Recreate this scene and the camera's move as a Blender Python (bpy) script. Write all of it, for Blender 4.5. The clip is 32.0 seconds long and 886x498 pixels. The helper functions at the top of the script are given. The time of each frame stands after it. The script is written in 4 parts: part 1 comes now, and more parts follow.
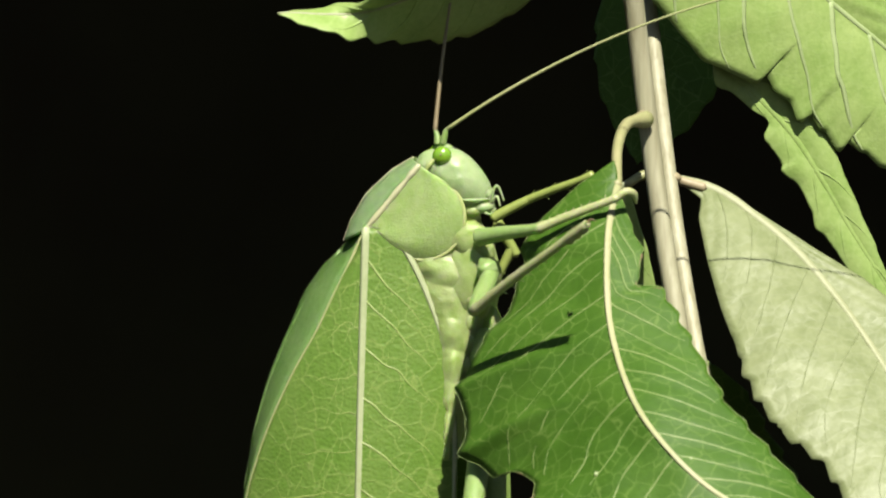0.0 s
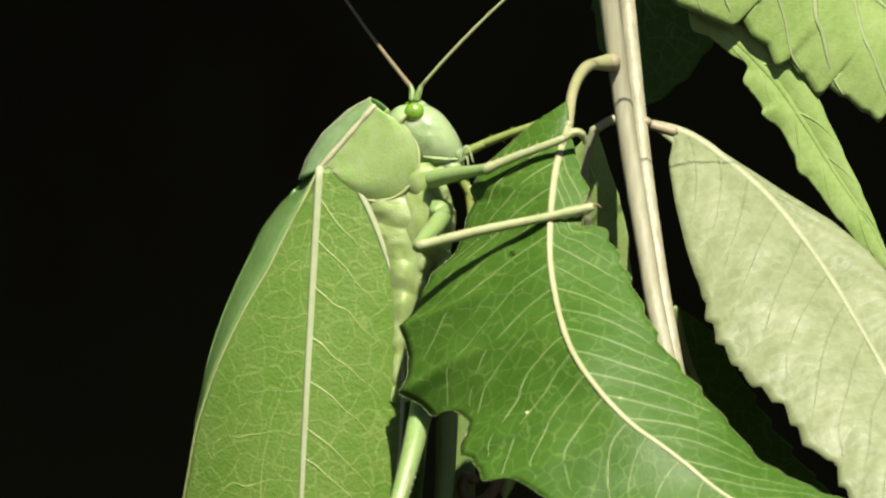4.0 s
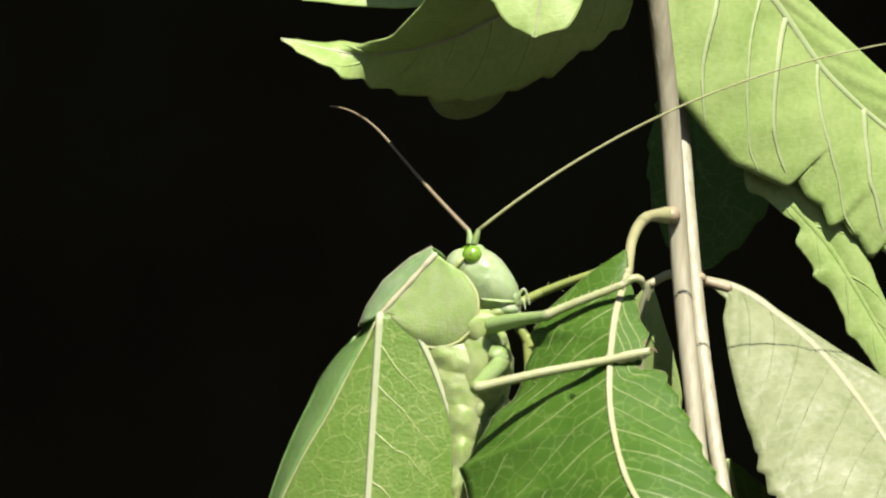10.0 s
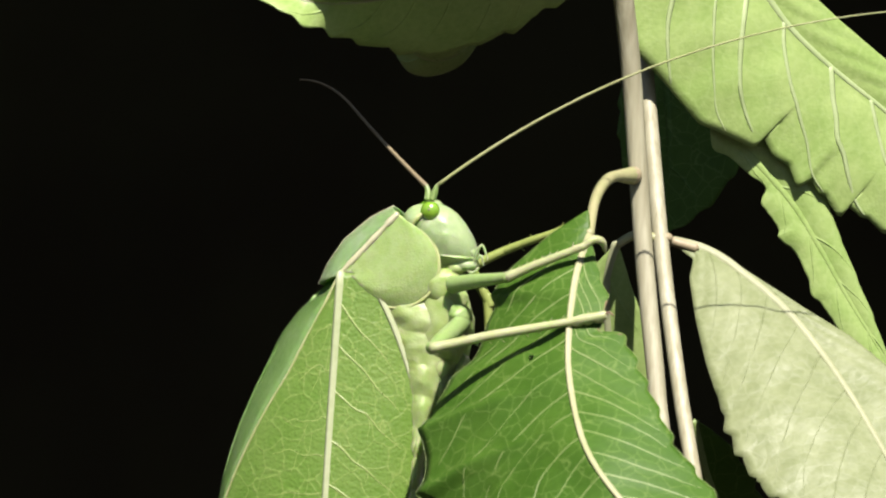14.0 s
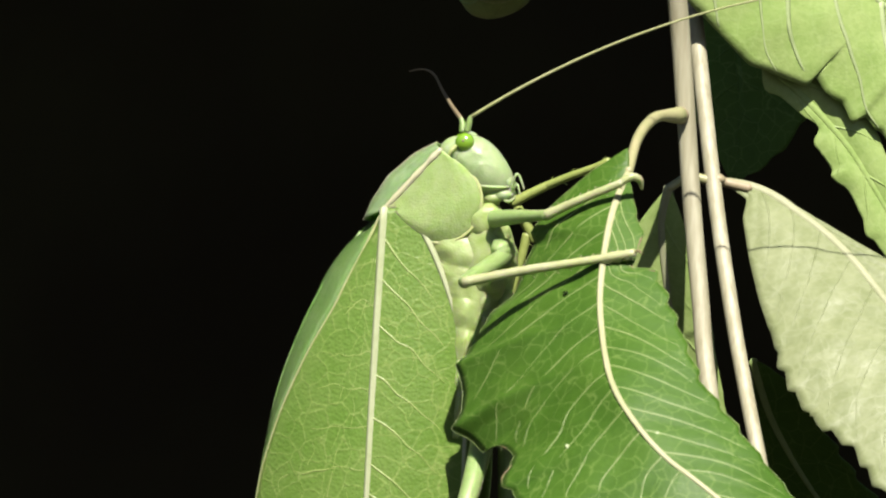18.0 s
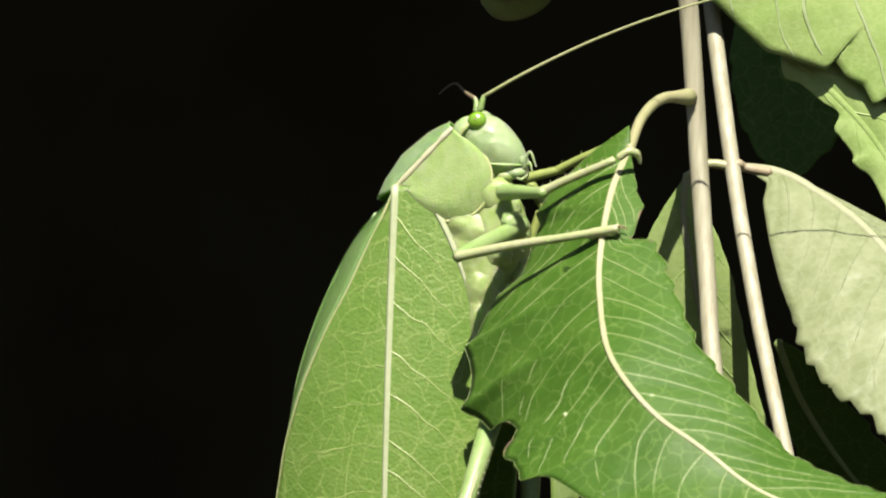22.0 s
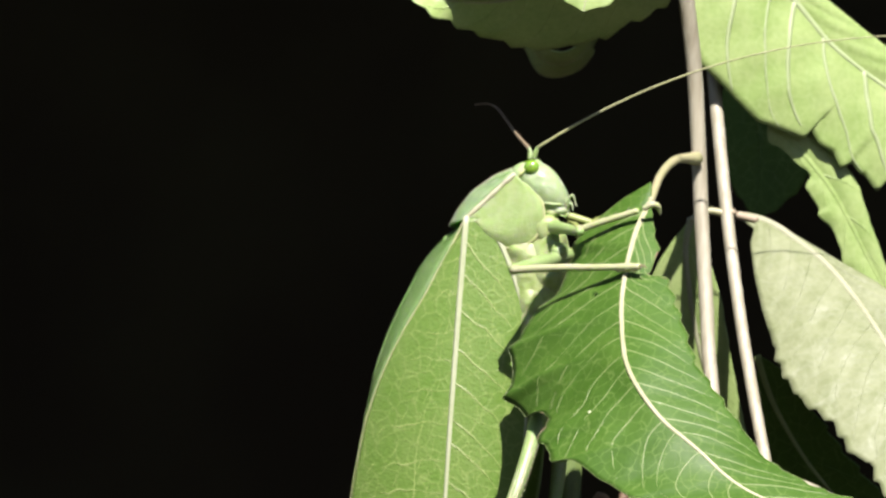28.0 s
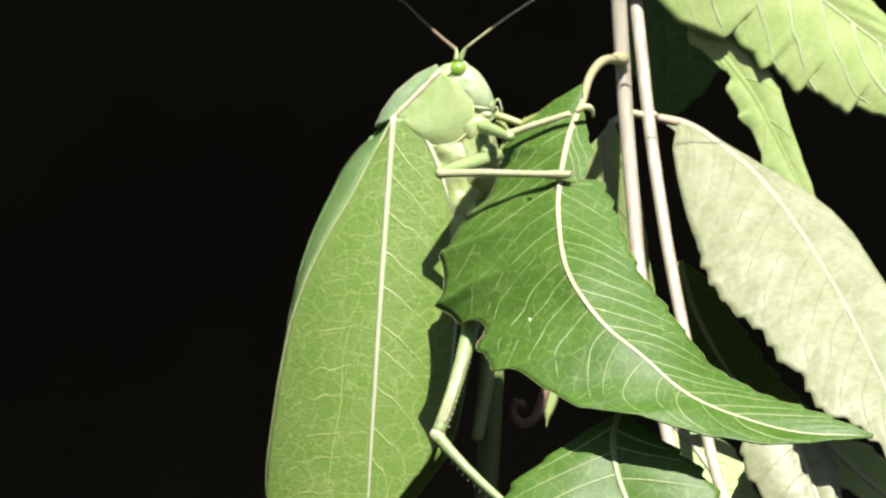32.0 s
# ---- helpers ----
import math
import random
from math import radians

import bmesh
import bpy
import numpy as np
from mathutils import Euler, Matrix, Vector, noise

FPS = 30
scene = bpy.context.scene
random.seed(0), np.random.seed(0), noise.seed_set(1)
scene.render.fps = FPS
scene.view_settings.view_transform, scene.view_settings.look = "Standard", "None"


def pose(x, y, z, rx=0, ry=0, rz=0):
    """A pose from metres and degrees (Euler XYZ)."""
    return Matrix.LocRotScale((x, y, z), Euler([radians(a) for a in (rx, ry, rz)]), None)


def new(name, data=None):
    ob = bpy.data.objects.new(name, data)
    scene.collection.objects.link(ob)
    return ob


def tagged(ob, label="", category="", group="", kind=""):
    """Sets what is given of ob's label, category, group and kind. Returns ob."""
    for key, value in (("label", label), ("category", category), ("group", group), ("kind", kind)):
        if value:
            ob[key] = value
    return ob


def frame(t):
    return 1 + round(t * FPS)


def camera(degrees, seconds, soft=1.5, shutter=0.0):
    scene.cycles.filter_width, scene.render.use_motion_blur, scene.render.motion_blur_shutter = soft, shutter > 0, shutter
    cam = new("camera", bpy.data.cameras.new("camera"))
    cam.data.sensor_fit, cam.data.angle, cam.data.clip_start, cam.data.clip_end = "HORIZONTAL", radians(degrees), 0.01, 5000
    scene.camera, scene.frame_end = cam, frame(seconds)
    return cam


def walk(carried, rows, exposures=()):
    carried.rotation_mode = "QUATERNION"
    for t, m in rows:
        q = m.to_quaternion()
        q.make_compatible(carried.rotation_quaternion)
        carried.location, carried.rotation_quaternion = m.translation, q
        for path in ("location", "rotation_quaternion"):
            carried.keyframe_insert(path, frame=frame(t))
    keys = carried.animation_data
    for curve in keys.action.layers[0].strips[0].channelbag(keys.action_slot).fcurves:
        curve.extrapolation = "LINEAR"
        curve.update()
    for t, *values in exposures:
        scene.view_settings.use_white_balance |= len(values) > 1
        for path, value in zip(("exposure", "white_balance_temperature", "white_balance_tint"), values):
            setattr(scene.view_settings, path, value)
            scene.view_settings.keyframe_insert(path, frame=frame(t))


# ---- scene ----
LIFT = 1.3


def mm(x, y, z):
    """Plan millimetres (right, away, up) to metres."""
    return Vector((x * 0.001, y * 0.001, z * 0.001))


cam = camera(10.0, 32.0, soft=2.1)
cam.data.dof.use_dof = True
cam.data.dof.focus_distance = 0.44
cam.data.dof.aperture_fstop = 170.0
walk(cam, [
    (0.0, pose(-0.00001, -0.40325, 1.29998, 90.002, 0.000, -0.001)),
    (0.5, pose(-0.01328, -0.40011, 1.30445, 89.189, -0.589, -1.788)),
    (1.0, pose(-0.00683, -0.39901, 1.29634, 89.975, -0.762, -0.942)),
    (1.5, pose(0.01492, -0.40627, 1.28001, 92.122, -0.948, 2.080)),
    (2.0, pose(0.00554, -0.40311, 1.29238, 90.955, -2.244, 0.956)),
    (2.5, pose(0.02183, -0.40217, 1.28478, 92.261, -0.753, 3.022)),
    (3.0, pose(0.00943, -0.39847, 1.28923, 91.220, -2.578, 0.697)),
    (3.5, pose(0.02747, -0.40101, 1.29497, 90.046, -0.549, 3.096)),
    (5.5, pose(0.02374, -0.39966, 1.29166, 90.502, -1.910, 3.686)),
    (6.0, pose(0.01016, -0.40036, 1.28525, 91.725, -0.394, 2.176)),
    (6.5, pose(0.02539, -0.39632, 1.29694, 90.480, -1.007, 4.325)),
    (7.0, pose(0.01891, -0.39960, 1.27472, 93.352, 0.353, 3.500)),
    (7.5, pose(0.04958, -0.39442, 1.26346, 95.205, 2.329, 8.010)),
    (8.0, pose(0.03366, -0.39984, 1.29355, 91.352, -1.244, 5.033)),
    (8.5, pose(0.03950, -0.39639, 1.27372, 94.311, -1.235, 5.881)),
    (9.0, pose(0.01526, -0.40451, 1.29688, 91.563, -2.020, 2.629)),
    (9.5, pose(0.02369, -0.40118, 1.29587, 91.668, -2.513, 3.834)),
    (10.0, pose(0.02499, -0.40583, 1.28374, 93.243, -1.438, 3.603)),
    (10.5, pose(0.03145, -0.40119, 1.29045, 92.254, -1.742, 4.037)),
    (11.0, pose(0.01670, -0.40692, 1.29097, 92.385, -1.526, 1.856)),
    (11.5, pose(0.02573, -0.40431, 1.29110, 92.385, -2.397, 3.099)),
    (12.0, pose(0.02261, -0.40587, 1.28622, 93.038, -1.651, 2.932)),
    (12.5, pose(0.02816, -0.40347, 1.29177, 92.117, -2.539, 3.813)),
    (13.0, pose(0.02689, -0.40329, 1.28621, 92.692, -2.097, 3.653)),
    (13.5, pose(0.02914, -0.40395, 1.28618, 92.495, -2.019, 3.855)),
    (15.5, pose(0.03241, -0.40373, 1.28259, 92.750, -1.982, 4.234)),
    (16.0, pose(0.04338, -0.40529, 1.28237, 92.563, -2.507, 5.803)),
    (16.5, pose(0.04633, -0.40574, 1.28504, 92.016, -2.148, 6.379)),
    (17.0, pose(0.04379, -0.40873, 1.28329, 92.199, -2.835, 6.135)),
    (17.5, pose(0.04776, -0.40577, 1.28306, 92.225, -2.069, 6.835)),
    (18.0, pose(0.05353, -0.40472, 1.28261, 92.222, -2.322, 7.604)),
    (18.5, pose(0.04656, -0.40393, 1.27761, 92.678, -1.680, 6.556)),
    (19.0, pose(0.04474, -0.40582, 1.28193, 91.949, -2.109, 6.199)),
    (19.5, pose(0.04535, -0.40552, 1.28133, 92.028, -1.986, 6.196)),
    (20.0, pose(0.04277, -0.40678, 1.27972, 92.224, -2.491, 5.776)),
    (20.5, pose(0.04956, -0.40352, 1.28273, 91.803, -1.926, 6.813)),
    (21.0, pose(0.05644, -0.40482, 1.27621, 92.599, -2.592, 7.704)),
    (21.5, pose(0.06887, -0.39941, 1.27046, 93.474, -0.931, 9.702)),
    (22.0, pose(0.08060, -0.40103, 1.26429, 94.620, -0.086, 11.616)),
    (22.5, pose(0.08657, -0.40404, 1.26028, 95.418, -1.300, 12.391)),
    (23.0, pose(0.08428, -0.40521, 1.27519, 93.620, -2.682, 11.982)),
    (23.5, pose(0.08880, -0.40477, 1.26689, 94.819, -1.157, 12.523)),
    (24.0, pose(0.08933, -0.40594, 1.26948, 94.466, -0.964, 12.455)),
    (24.5, pose(0.09755, -0.41152, 1.26624, 94.542, -0.764, 13.130)),
    (26.5, pose(0.11091, -0.50307, 1.25701, 94.453, -2.295, 12.281)),
    (27.0, pose(0.10527, -0.50268, 1.25680, 94.679, -2.581, 11.929)),
    (27.5, pose(0.12903, -0.49816, 1.25584, 94.761, -2.516, 14.712)),
    (28.0, pose(0.08099, -0.50864, 1.27174, 93.017, -4.404, 9.626)),
    (28.5, pose(0.08663, -0.50720, 1.27072, 93.312, -3.187, 10.741)),
    (29.0, pose(0.09395, -0.50888, 1.27343, 92.869, -3.402, 11.582)),
    (29.5, pose(0.08077, -0.51004, 1.26571, 93.478, -3.869, 9.647)),
    (30.0, pose(0.08909, -0.50433, 1.26849, 93.138, -2.783, 10.239)),
    (30.5, pose(0.06810, -0.50842, 1.26967, 92.993, -2.316, 7.829)),
    (31.0, pose(0.06606, -0.50618, 1.26470, 93.433, -2.545, 7.583)),
    (31.5, pose(0.07095, -0.50778, 1.26920, 92.636, -2.491, 7.959)),
    (32.0, pose(0.05564, -0.50120, 1.27263, 91.954, -3.903, 6.119)),
], exposures=[(0.0, 1.13, 6550, 6), (6.0, 1.20, 6500, 9), (9.0, 1.30, 6350, 15), (13.0, 1.31, 6280, 16), (20.0, 1.31, 6350, 14), (24.5, 1.39, 6250, 17), (26.5, 1.39, 6100, 22), (28.0, 1.50, 5980, 26), (30.0, 1.62, 5900, 28), (32.0, 1.64, 5930, 28)])

# ---- light ----
SUN_TO = Vector((0.16, -0.74, 0.97)).normalized()
world = bpy.data.worlds.new("world")
scene.world = world
world.use_nodes = True
wn = world.node_tree.nodes
sky = wn.new("ShaderNodeTexSky")
sky.sky_type = "NISHITA"
sky.sun_disc = False
sky.sun_elevation = math.asin(SUN_TO.z)
sky.sun_rotation = math.atan2(SUN_TO.x, SUN_TO.y)
wn["Background"].inputs[1].default_value = 0.031
world.node_tree.links.new(sky.outputs[0], wn["Background"].inputs[0])
sun = new("sun", bpy.data.lights.new("sun", "SUN"))
sun.data.energy = 5.0
sun.data.angle = radians(0.53)
sun.data.color = (1.0, 0.94, 0.80)
sun.rotation_mode = "QUATERNION"
sun.rotation_quaternion = SUN_TO.to_track_quat("Z", "Y")
sun.location = (0.5, -2.0, 4.0)


# ---- materials ----
def nodes_of(name):
    m = bpy.data.materials.new(name)
    m.use_nodes = True
    m.node_tree.nodes.clear()
    return m, m.node_tree.nodes, m.node_tree.links


def ramp(nodes, links, source, stops):
    r = nodes.new("ShaderNodeValToRGB")
    while len(r.color_ramp.elements) < len(stops):
        r.color_ramp.elements.new(0.5)
    for e, (p, c) in zip(r.color_ramp.elements, stops):
        e.position = p
        e.color = (*c, 1) if len(c) == 3 else c
    links.new(source, r.inputs[0])
    return r.outputs[0]


def mixed(nodes, links, factor, a, b):
    x = nodes.new("ShaderNodeMix")
    x.data_type = "RGBA"
    for sock, val in ((x.inputs[0], factor), (x.inputs[6], a), (x.inputs[7], b)):
        if isinstance(val, (int, float)):
            sock.default_value = val
        elif isinstance(val, tuple):
            sock.default_value = (*val, 1)
        else:
            links.new(val, sock)
    return x.outputs[2]


def tissue(name, base, pale, net, cell=1.2, line=0.08, rough=0.4, through_light=0.3, pebble=0.12, relief=0.25, blotch=4.0, spec=0.5, net_strength=0.8, coat=0.0, sss=0.0, stretch=1.0):
    """Living plant or insect tissue: mottled colour, a net of fine veins, pebbled relief, some light through it. Sizes in mm."""
    m, nodes, links = nodes_of(name)
    out = nodes.new("ShaderNodeOutputMaterial")
    co = nodes.new("ShaderNodeTexCoord").outputs["Object"]
    if stretch != 1.0:
        along = nodes.new("ShaderNodeVectorMath")
        along.operation = "MULTIPLY"
        along.inputs[1].default_value = (1, 1, stretch)
        links.new(co, along.inputs[0])
        co = along.outputs[0]
    big = nodes.new("ShaderNodeTexNoise")
    big.inputs["Scale"].default_value = 1000.0 / blotch
    big.inputs["Detail"].default_value = 4
    links.new(co, big.inputs["Vector"])
    fine = nodes.new("ShaderNodeTexNoise")
    fine.inputs["Scale"].default_value = 1000.0 / 0.5
    fine.inputs["Detail"].default_value = 3
    links.new(co, fine.inputs["Vector"])
    warp = nodes.new("ShaderNodeVectorMath")
    warp.operation = "MULTIPLY_ADD"
    warp.inputs[1].default_value = (0.0011 * cell,) * 3
    links.new(big.outputs["Color"], warp.inputs[0])
    links.new(co, warp.inputs[2])
    veins = nodes.new("ShaderNodeTexVoronoi")
    veins.feature = "DISTANCE_TO_EDGE"
    veins.inputs["Scale"].default_value = 1000.0 / cell
    links.new(warp.outputs[0], veins.inputs["Vector"])
    peb = nodes.new("ShaderNodeTexVoronoi")
    peb.inputs["Scale"].default_value = 1000.0 / pebble
    links.new(co, peb.inputs["Vector"])
    tone = ramp(nodes, links, big.outputs[0], [(0.32, base), (0.7, pale)])
    grain = ramp(nodes, links, fine.outputs[0], [(0.3, tuple(v * 0.8 for v in base)), (0.7, pale)])
    tone = mixed(nodes, links, 0.3, tone, grain)
    mask = ramp(nodes, links, veins.outputs["Distance"], [(0.0, (net_strength,) * 3), (line, (0, 0, 0))])
    colour = mixed(nodes, links, mask, tone, net)
    height = nodes.new("ShaderNodeMath")
    height.operation = "MULTIPLY_ADD"
    height.inputs[1].default_value = -0.8
    links.new(peb.outputs["Distance"], height.inputs[0])
    weak = nodes.new("ShaderNodeMath")
    weak.operation = "MULTIPLY"
    weak.inputs[1].default_value = 0.3
    links.new(mask, weak.inputs[0])
    links.new(weak.outputs[0], height.inputs[2])
    bump = nodes.new("ShaderNodeBump")
    bump.inputs["Strength"].default_value = relief
    bump.inputs["Distance"].default_value = 0.00006
    links.new(height.outputs[0], bump.inputs["Height"])
    p = nodes.new("ShaderNodeBsdfPrincipled")
    links.new(colour, p.inputs["Base Color"])
    p.inputs["Roughness"].default_value = rough
    p.inputs["Specular IOR Level"].default_value = spec
    p.inputs["Coat Weight"].default_value = coat
    p.inputs["Coat Roughness"].default_value = 0.25
    links.new(bump.outputs[0], p.inputs["Normal"])
    p.inputs["Subsurface Weight"].default_value = sss
    p.inputs["Subsurface Radius"].default_value = (0.6, 0.9, 0.35)
    p.inputs["Subsurface Scale"].default_value = 0.0009
    tr = nodes.new("ShaderNodeBsdfTranslucent")
    warm = mixed(nodes, links, 0.75, colour, (min(1, pale[0] * 0.95), min(1, pale[1] * 1.2), pale[2] * 0.2))
    links.new(warm, tr.inputs["Color"])
    mix = nodes.new("ShaderNodeMixShader")
    mix.inputs[0].default_value = through_light
    links.new(p.outputs[0], mix.inputs[1])
    links.new(tr.outputs[0], mix.inputs[2])
    links.new(mix.outputs[0], out.inputs[0])
    return m


M_LEAF = tissue("leaf_upper", (0.039, 0.098, 0.008), (0.059, 0.128, 0.014), (0.14, 0.22, 0.05), cell=1.5, line=0.035, rough=0.5, through_light=0.24, pebble=0.2, relief=0.3, net_strength=0.6, spec=0.28)
M_UNDER = tissue("leaf_underside", (0.15, 0.18, 0.078), (0.228, 0.256, 0.138), (0.232, 0.258, 0.148), cell=1.3, line=0.08, rough=0.48, through_light=0.2, pebble=0.9, relief=1.0, blotch=2.2, net_strength=0.4, spec=0.35)
M_MID = tissue("leaf_light", (0.19, 0.285, 0.075), (0.27, 0.35, 0.125), (0.27, 0.35, 0.14), cell=1.8, line=0.07, rough=0.42, through_light=0.09, pebble=0.25, relief=0.3, net_strength=0.3, spec=0.35)
M_VEIN = tissue("leaf_vein", (0.275, 0.29, 0.14), (0.34, 0.33, 0.2), (0.3, 0.3, 0.15), cell=0.6, rough=0.5, through_light=0.1, pebble=0.1, net_strength=0.1)
M_VEIN_FINE = tissue("leaf_side_vein", (0.15, 0.22, 0.06), (0.21, 0.27, 0.1), (0.225, 0.27, 0.12), cell=0.6, rough=0.45, through_light=0.15, pebble=0.1, net_strength=0.1)
M_VEIN_PALE = tissue("underside_vein", (0.23, 0.245, 0.135), (0.28, 0.295, 0.18), (0.25, 0.26, 0.15), cell=0.6, rough=0.5, through_light=0.1, pebble=0.1, net_strength=0.1)
M_VEIN_SOFT = tissue("soft_vein", (0.27, 0.35, 0.15), (0.33, 0.4, 0.2), (0.3, 0.36, 0.18), cell=0.8, rough=0.5, through_light=0.15, pebble=0.15, net_strength=0.2)
M_STEM = tissue("twig_bark", (0.215, 0.20, 0.125), (0.345, 0.335, 0.24), (0.17, 0.125, 0.08), cell=1.0, line=0.06, rough=0.55, through_light=0.04, pebble=0.3, relief=0.6, blotch=0.8, net_strength=0.15, stretch=0.09)
M_PETIOLE = tissue("petiole_skin", (0.22, 0.24, 0.1), (0.29, 0.27, 0.15), (0.25, 0.2, 0.14), cell=0.9, rough=0.45, through_light=0.06, pebble=0.15, net_strength=0.2, blotch=3.0)
M_GREEN_STEM = tissue("green_stem", (0.085, 0.14, 0.03), (0.12, 0.17, 0.04), (0.06, 0.08, 0.025), cell=0.8, rough=0.5, through_light=0.05, net_strength=0.2)
M_WING = tissue("tegmen_skin", (0.092, 0.178, 0.022), (0.13, 0.208, 0.042), (0.19, 0.265, 0.07), cell=1.9, line=0.05, rough=0.36, through_light=0.14, pebble=0.3, relief=0.8, blotch=3.5, net_strength=0.72, spec=0.4, sss=0.1, coat=0.18)
M_WING_VEIN = tissue("tegmen_vein", (0.28, 0.325, 0.17), (0.34, 0.37, 0.23), (0.3, 0.33, 0.15), cell=0.7, rough=0.4, through_light=0.08, pebble=0.12, net_strength=0.1)
M_WING_FINE = tissue("tegmen_fine_vein", (0.20, 0.27, 0.07), (0.25, 0.31, 0.1), (0.25, 0.3, 0.1), cell=0.7, rough=0.4, through_light=0.1, pebble=0.12, net_strength=0.1)
M_BACK = tissue("dorsal_skin", (0.115, 0.225, 0.06), (0.175, 0.28, 0.10), (0.17, 0.27, 0.1), cell=2.0, line=0.04, rough=0.2, through_light=0.2, pebble=0.18, relief=0.3, net_strength=0.3, spec=0.5, sss=0.6, coat=0.4)
M_SHIELD = tissue("pronotum_skin", (0.25, 0.36, 0.11), (0.335, 0.42, 0.19), (0.32, 0.41, 0.19), cell=0.55, line=0.12, rough=0.32, through_light=0.22, pebble=0.16, relief=0.4, blotch=0.9, net_strength=0.35, sss=0.9, coat=0.1, spec=0.3)
M_SADDLE = tissue("saddle_skin", (0.175, 0.275, 0.115), (0.245, 0.335, 0.18), (0.24, 0.33, 0.17), cell=1.6, line=0.05, rough=0.3, through_light=0.25, pebble=0.18, relief=0.35, blotch=1.2, net_strength=0.3, spec=0.4, sss=0.9, coat=0.2)
M_RIM = tissue("yellow_rim", (0.31, 0.36, 0.13), (0.36, 0.39, 0.18), (0.35, 0.39, 0.15), cell=0.6, rough=0.4, through_light=0.08, net_strength=0.1, sss=0.35)
M_CARINA = tissue("white_line", (0.37, 0.36, 0.21), (0.42, 0.4, 0.29), (0.4, 0.39, 0.25), cell=0.5, rough=0.5, through_light=0.05, net_strength=0.1)
M_HEAD = tissue("head_skin", (0.26, 0.36, 0.165), (0.36, 0.43, 0.25), (0.3, 0.38, 0.2), cell=1.2, line=0.05, rough=0.4, through_light=0.2, pebble=0.15, relief=0.35, blotch=1.2, net_strength=0.12, spec=0.4, sss=0.9, coat=0.1)
M_BELLY = tissue("soft_belly", (0.27, 0.37, 0.1), (0.36, 0.42, 0.21), (0.33, 0.39, 0.17), cell=1.2, line=0.06, rough=0.42, through_light=0.25, pebble=0.2, relief=0.3, blotch=1.6, net_strength=0.15, sss=0.85)
M_EYE = tissue("compound_eye", (0.12, 0.26, 0.01), (0.165, 0.3, 0.025), (0.1, 0.2, 0.015), cell=0.12, line=0.1, rough=0.12, through_light=0.05, pebble=0.05, relief=0.05, net_strength=0.15, spec=0.8, coat=0.6)
M_LEG = tissue("leg_skin", (0.31, 0.335, 0.16), (0.37, 0.38, 0.23), (0.33, 0.35, 0.18), cell=0.6, rough=0.38, through_light=0.12, pebble=0.1, relief=0.3, net_strength=0.15, sss=0.6)
M_FEMUR = tissue("femur_skin", (0.19, 0.29, 0.09), (0.25, 0.335, 0.135), (0.24, 0.31, 0.13), cell=0.7, rough=0.35, through_light=0.15, pebble=0.12, relief=0.3, net_strength=0.2, sss=0.6)
M_OLIVE = tissue("olive_leg", (0.19, 0.245, 0.055), (0.26, 0.305, 0.09), (0.2, 0.22, 0.05), cell=0.7, rough=0.4, through_light=0.1, net_strength=0.15)
M_FEELER = tissue("feeler", (0.275, 0.31, 0.12), (0.33, 0.34, 0.18), (0.15, 0.15, 0.075), cell=0.5, rough=0.45, through_light=0.05, net_strength=0.2)
M_FEELER_DARK = tissue("feeler_dark", (0.17, 0.13, 0.075), (0.21, 0.17, 0.1), (0.125, 0.1, 0.05), cell=0.5, rough=0.5, through_light=0.05, net_strength=0.2)
M_BROWN = tissue("withered_brown", (0.12, 0.075, 0.04), (0.18, 0.125, 0.07), (0.13, 0.08, 0.045), cell=0.8, rough=0.6, through_light=0.1, net_strength=0.3)
M_SWELL = tissue("stalk_base", (0.23, 0.18, 0.11), (0.29, 0.25, 0.16), (0.2, 0.14, 0.1), cell=0.8, rough=0.5, through_light=0.04, net_strength=0.15)
M_DROP = bpy.data.materials.new("water_drop")
M_DROP.use_nodes = True
M_DROP.node_tree.nodes["Principled BSDF"].inputs["Transmission Weight"].default_value = 1.0
M_DROP.node_tree.nodes["Principled BSDF"].inputs["Roughness"].default_value = 0.05
M_DROP.node_tree.nodes["Principled BSDF"].inputs["IOR"].default_value = 1.33


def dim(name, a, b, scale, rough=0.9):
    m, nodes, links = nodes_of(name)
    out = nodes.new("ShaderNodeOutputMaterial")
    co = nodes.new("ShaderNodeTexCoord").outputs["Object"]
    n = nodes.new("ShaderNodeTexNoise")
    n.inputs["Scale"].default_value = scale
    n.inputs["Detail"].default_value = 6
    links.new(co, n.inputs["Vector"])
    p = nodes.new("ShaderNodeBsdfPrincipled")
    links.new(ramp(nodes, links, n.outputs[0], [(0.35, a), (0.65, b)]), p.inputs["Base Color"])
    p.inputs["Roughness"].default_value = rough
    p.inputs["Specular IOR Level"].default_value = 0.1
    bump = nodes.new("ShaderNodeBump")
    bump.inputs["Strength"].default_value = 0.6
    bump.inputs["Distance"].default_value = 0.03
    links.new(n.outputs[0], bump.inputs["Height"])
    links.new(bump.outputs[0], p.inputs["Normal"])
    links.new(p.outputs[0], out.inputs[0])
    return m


# soil and litter tones, darkened to include the ground's shade
M_SOIL = dim("shaded_litter", (0.01, 0.008, 0.005), (0.025, 0.02, 0.013), 9.0)
# near-black tones hold the thicket's deep shade in the colour
M_THICKET_SHADE = dim("thicket_shade", (0.017, 0.014, 0.007), (0.026, 0.025, 0.011), 2.5)


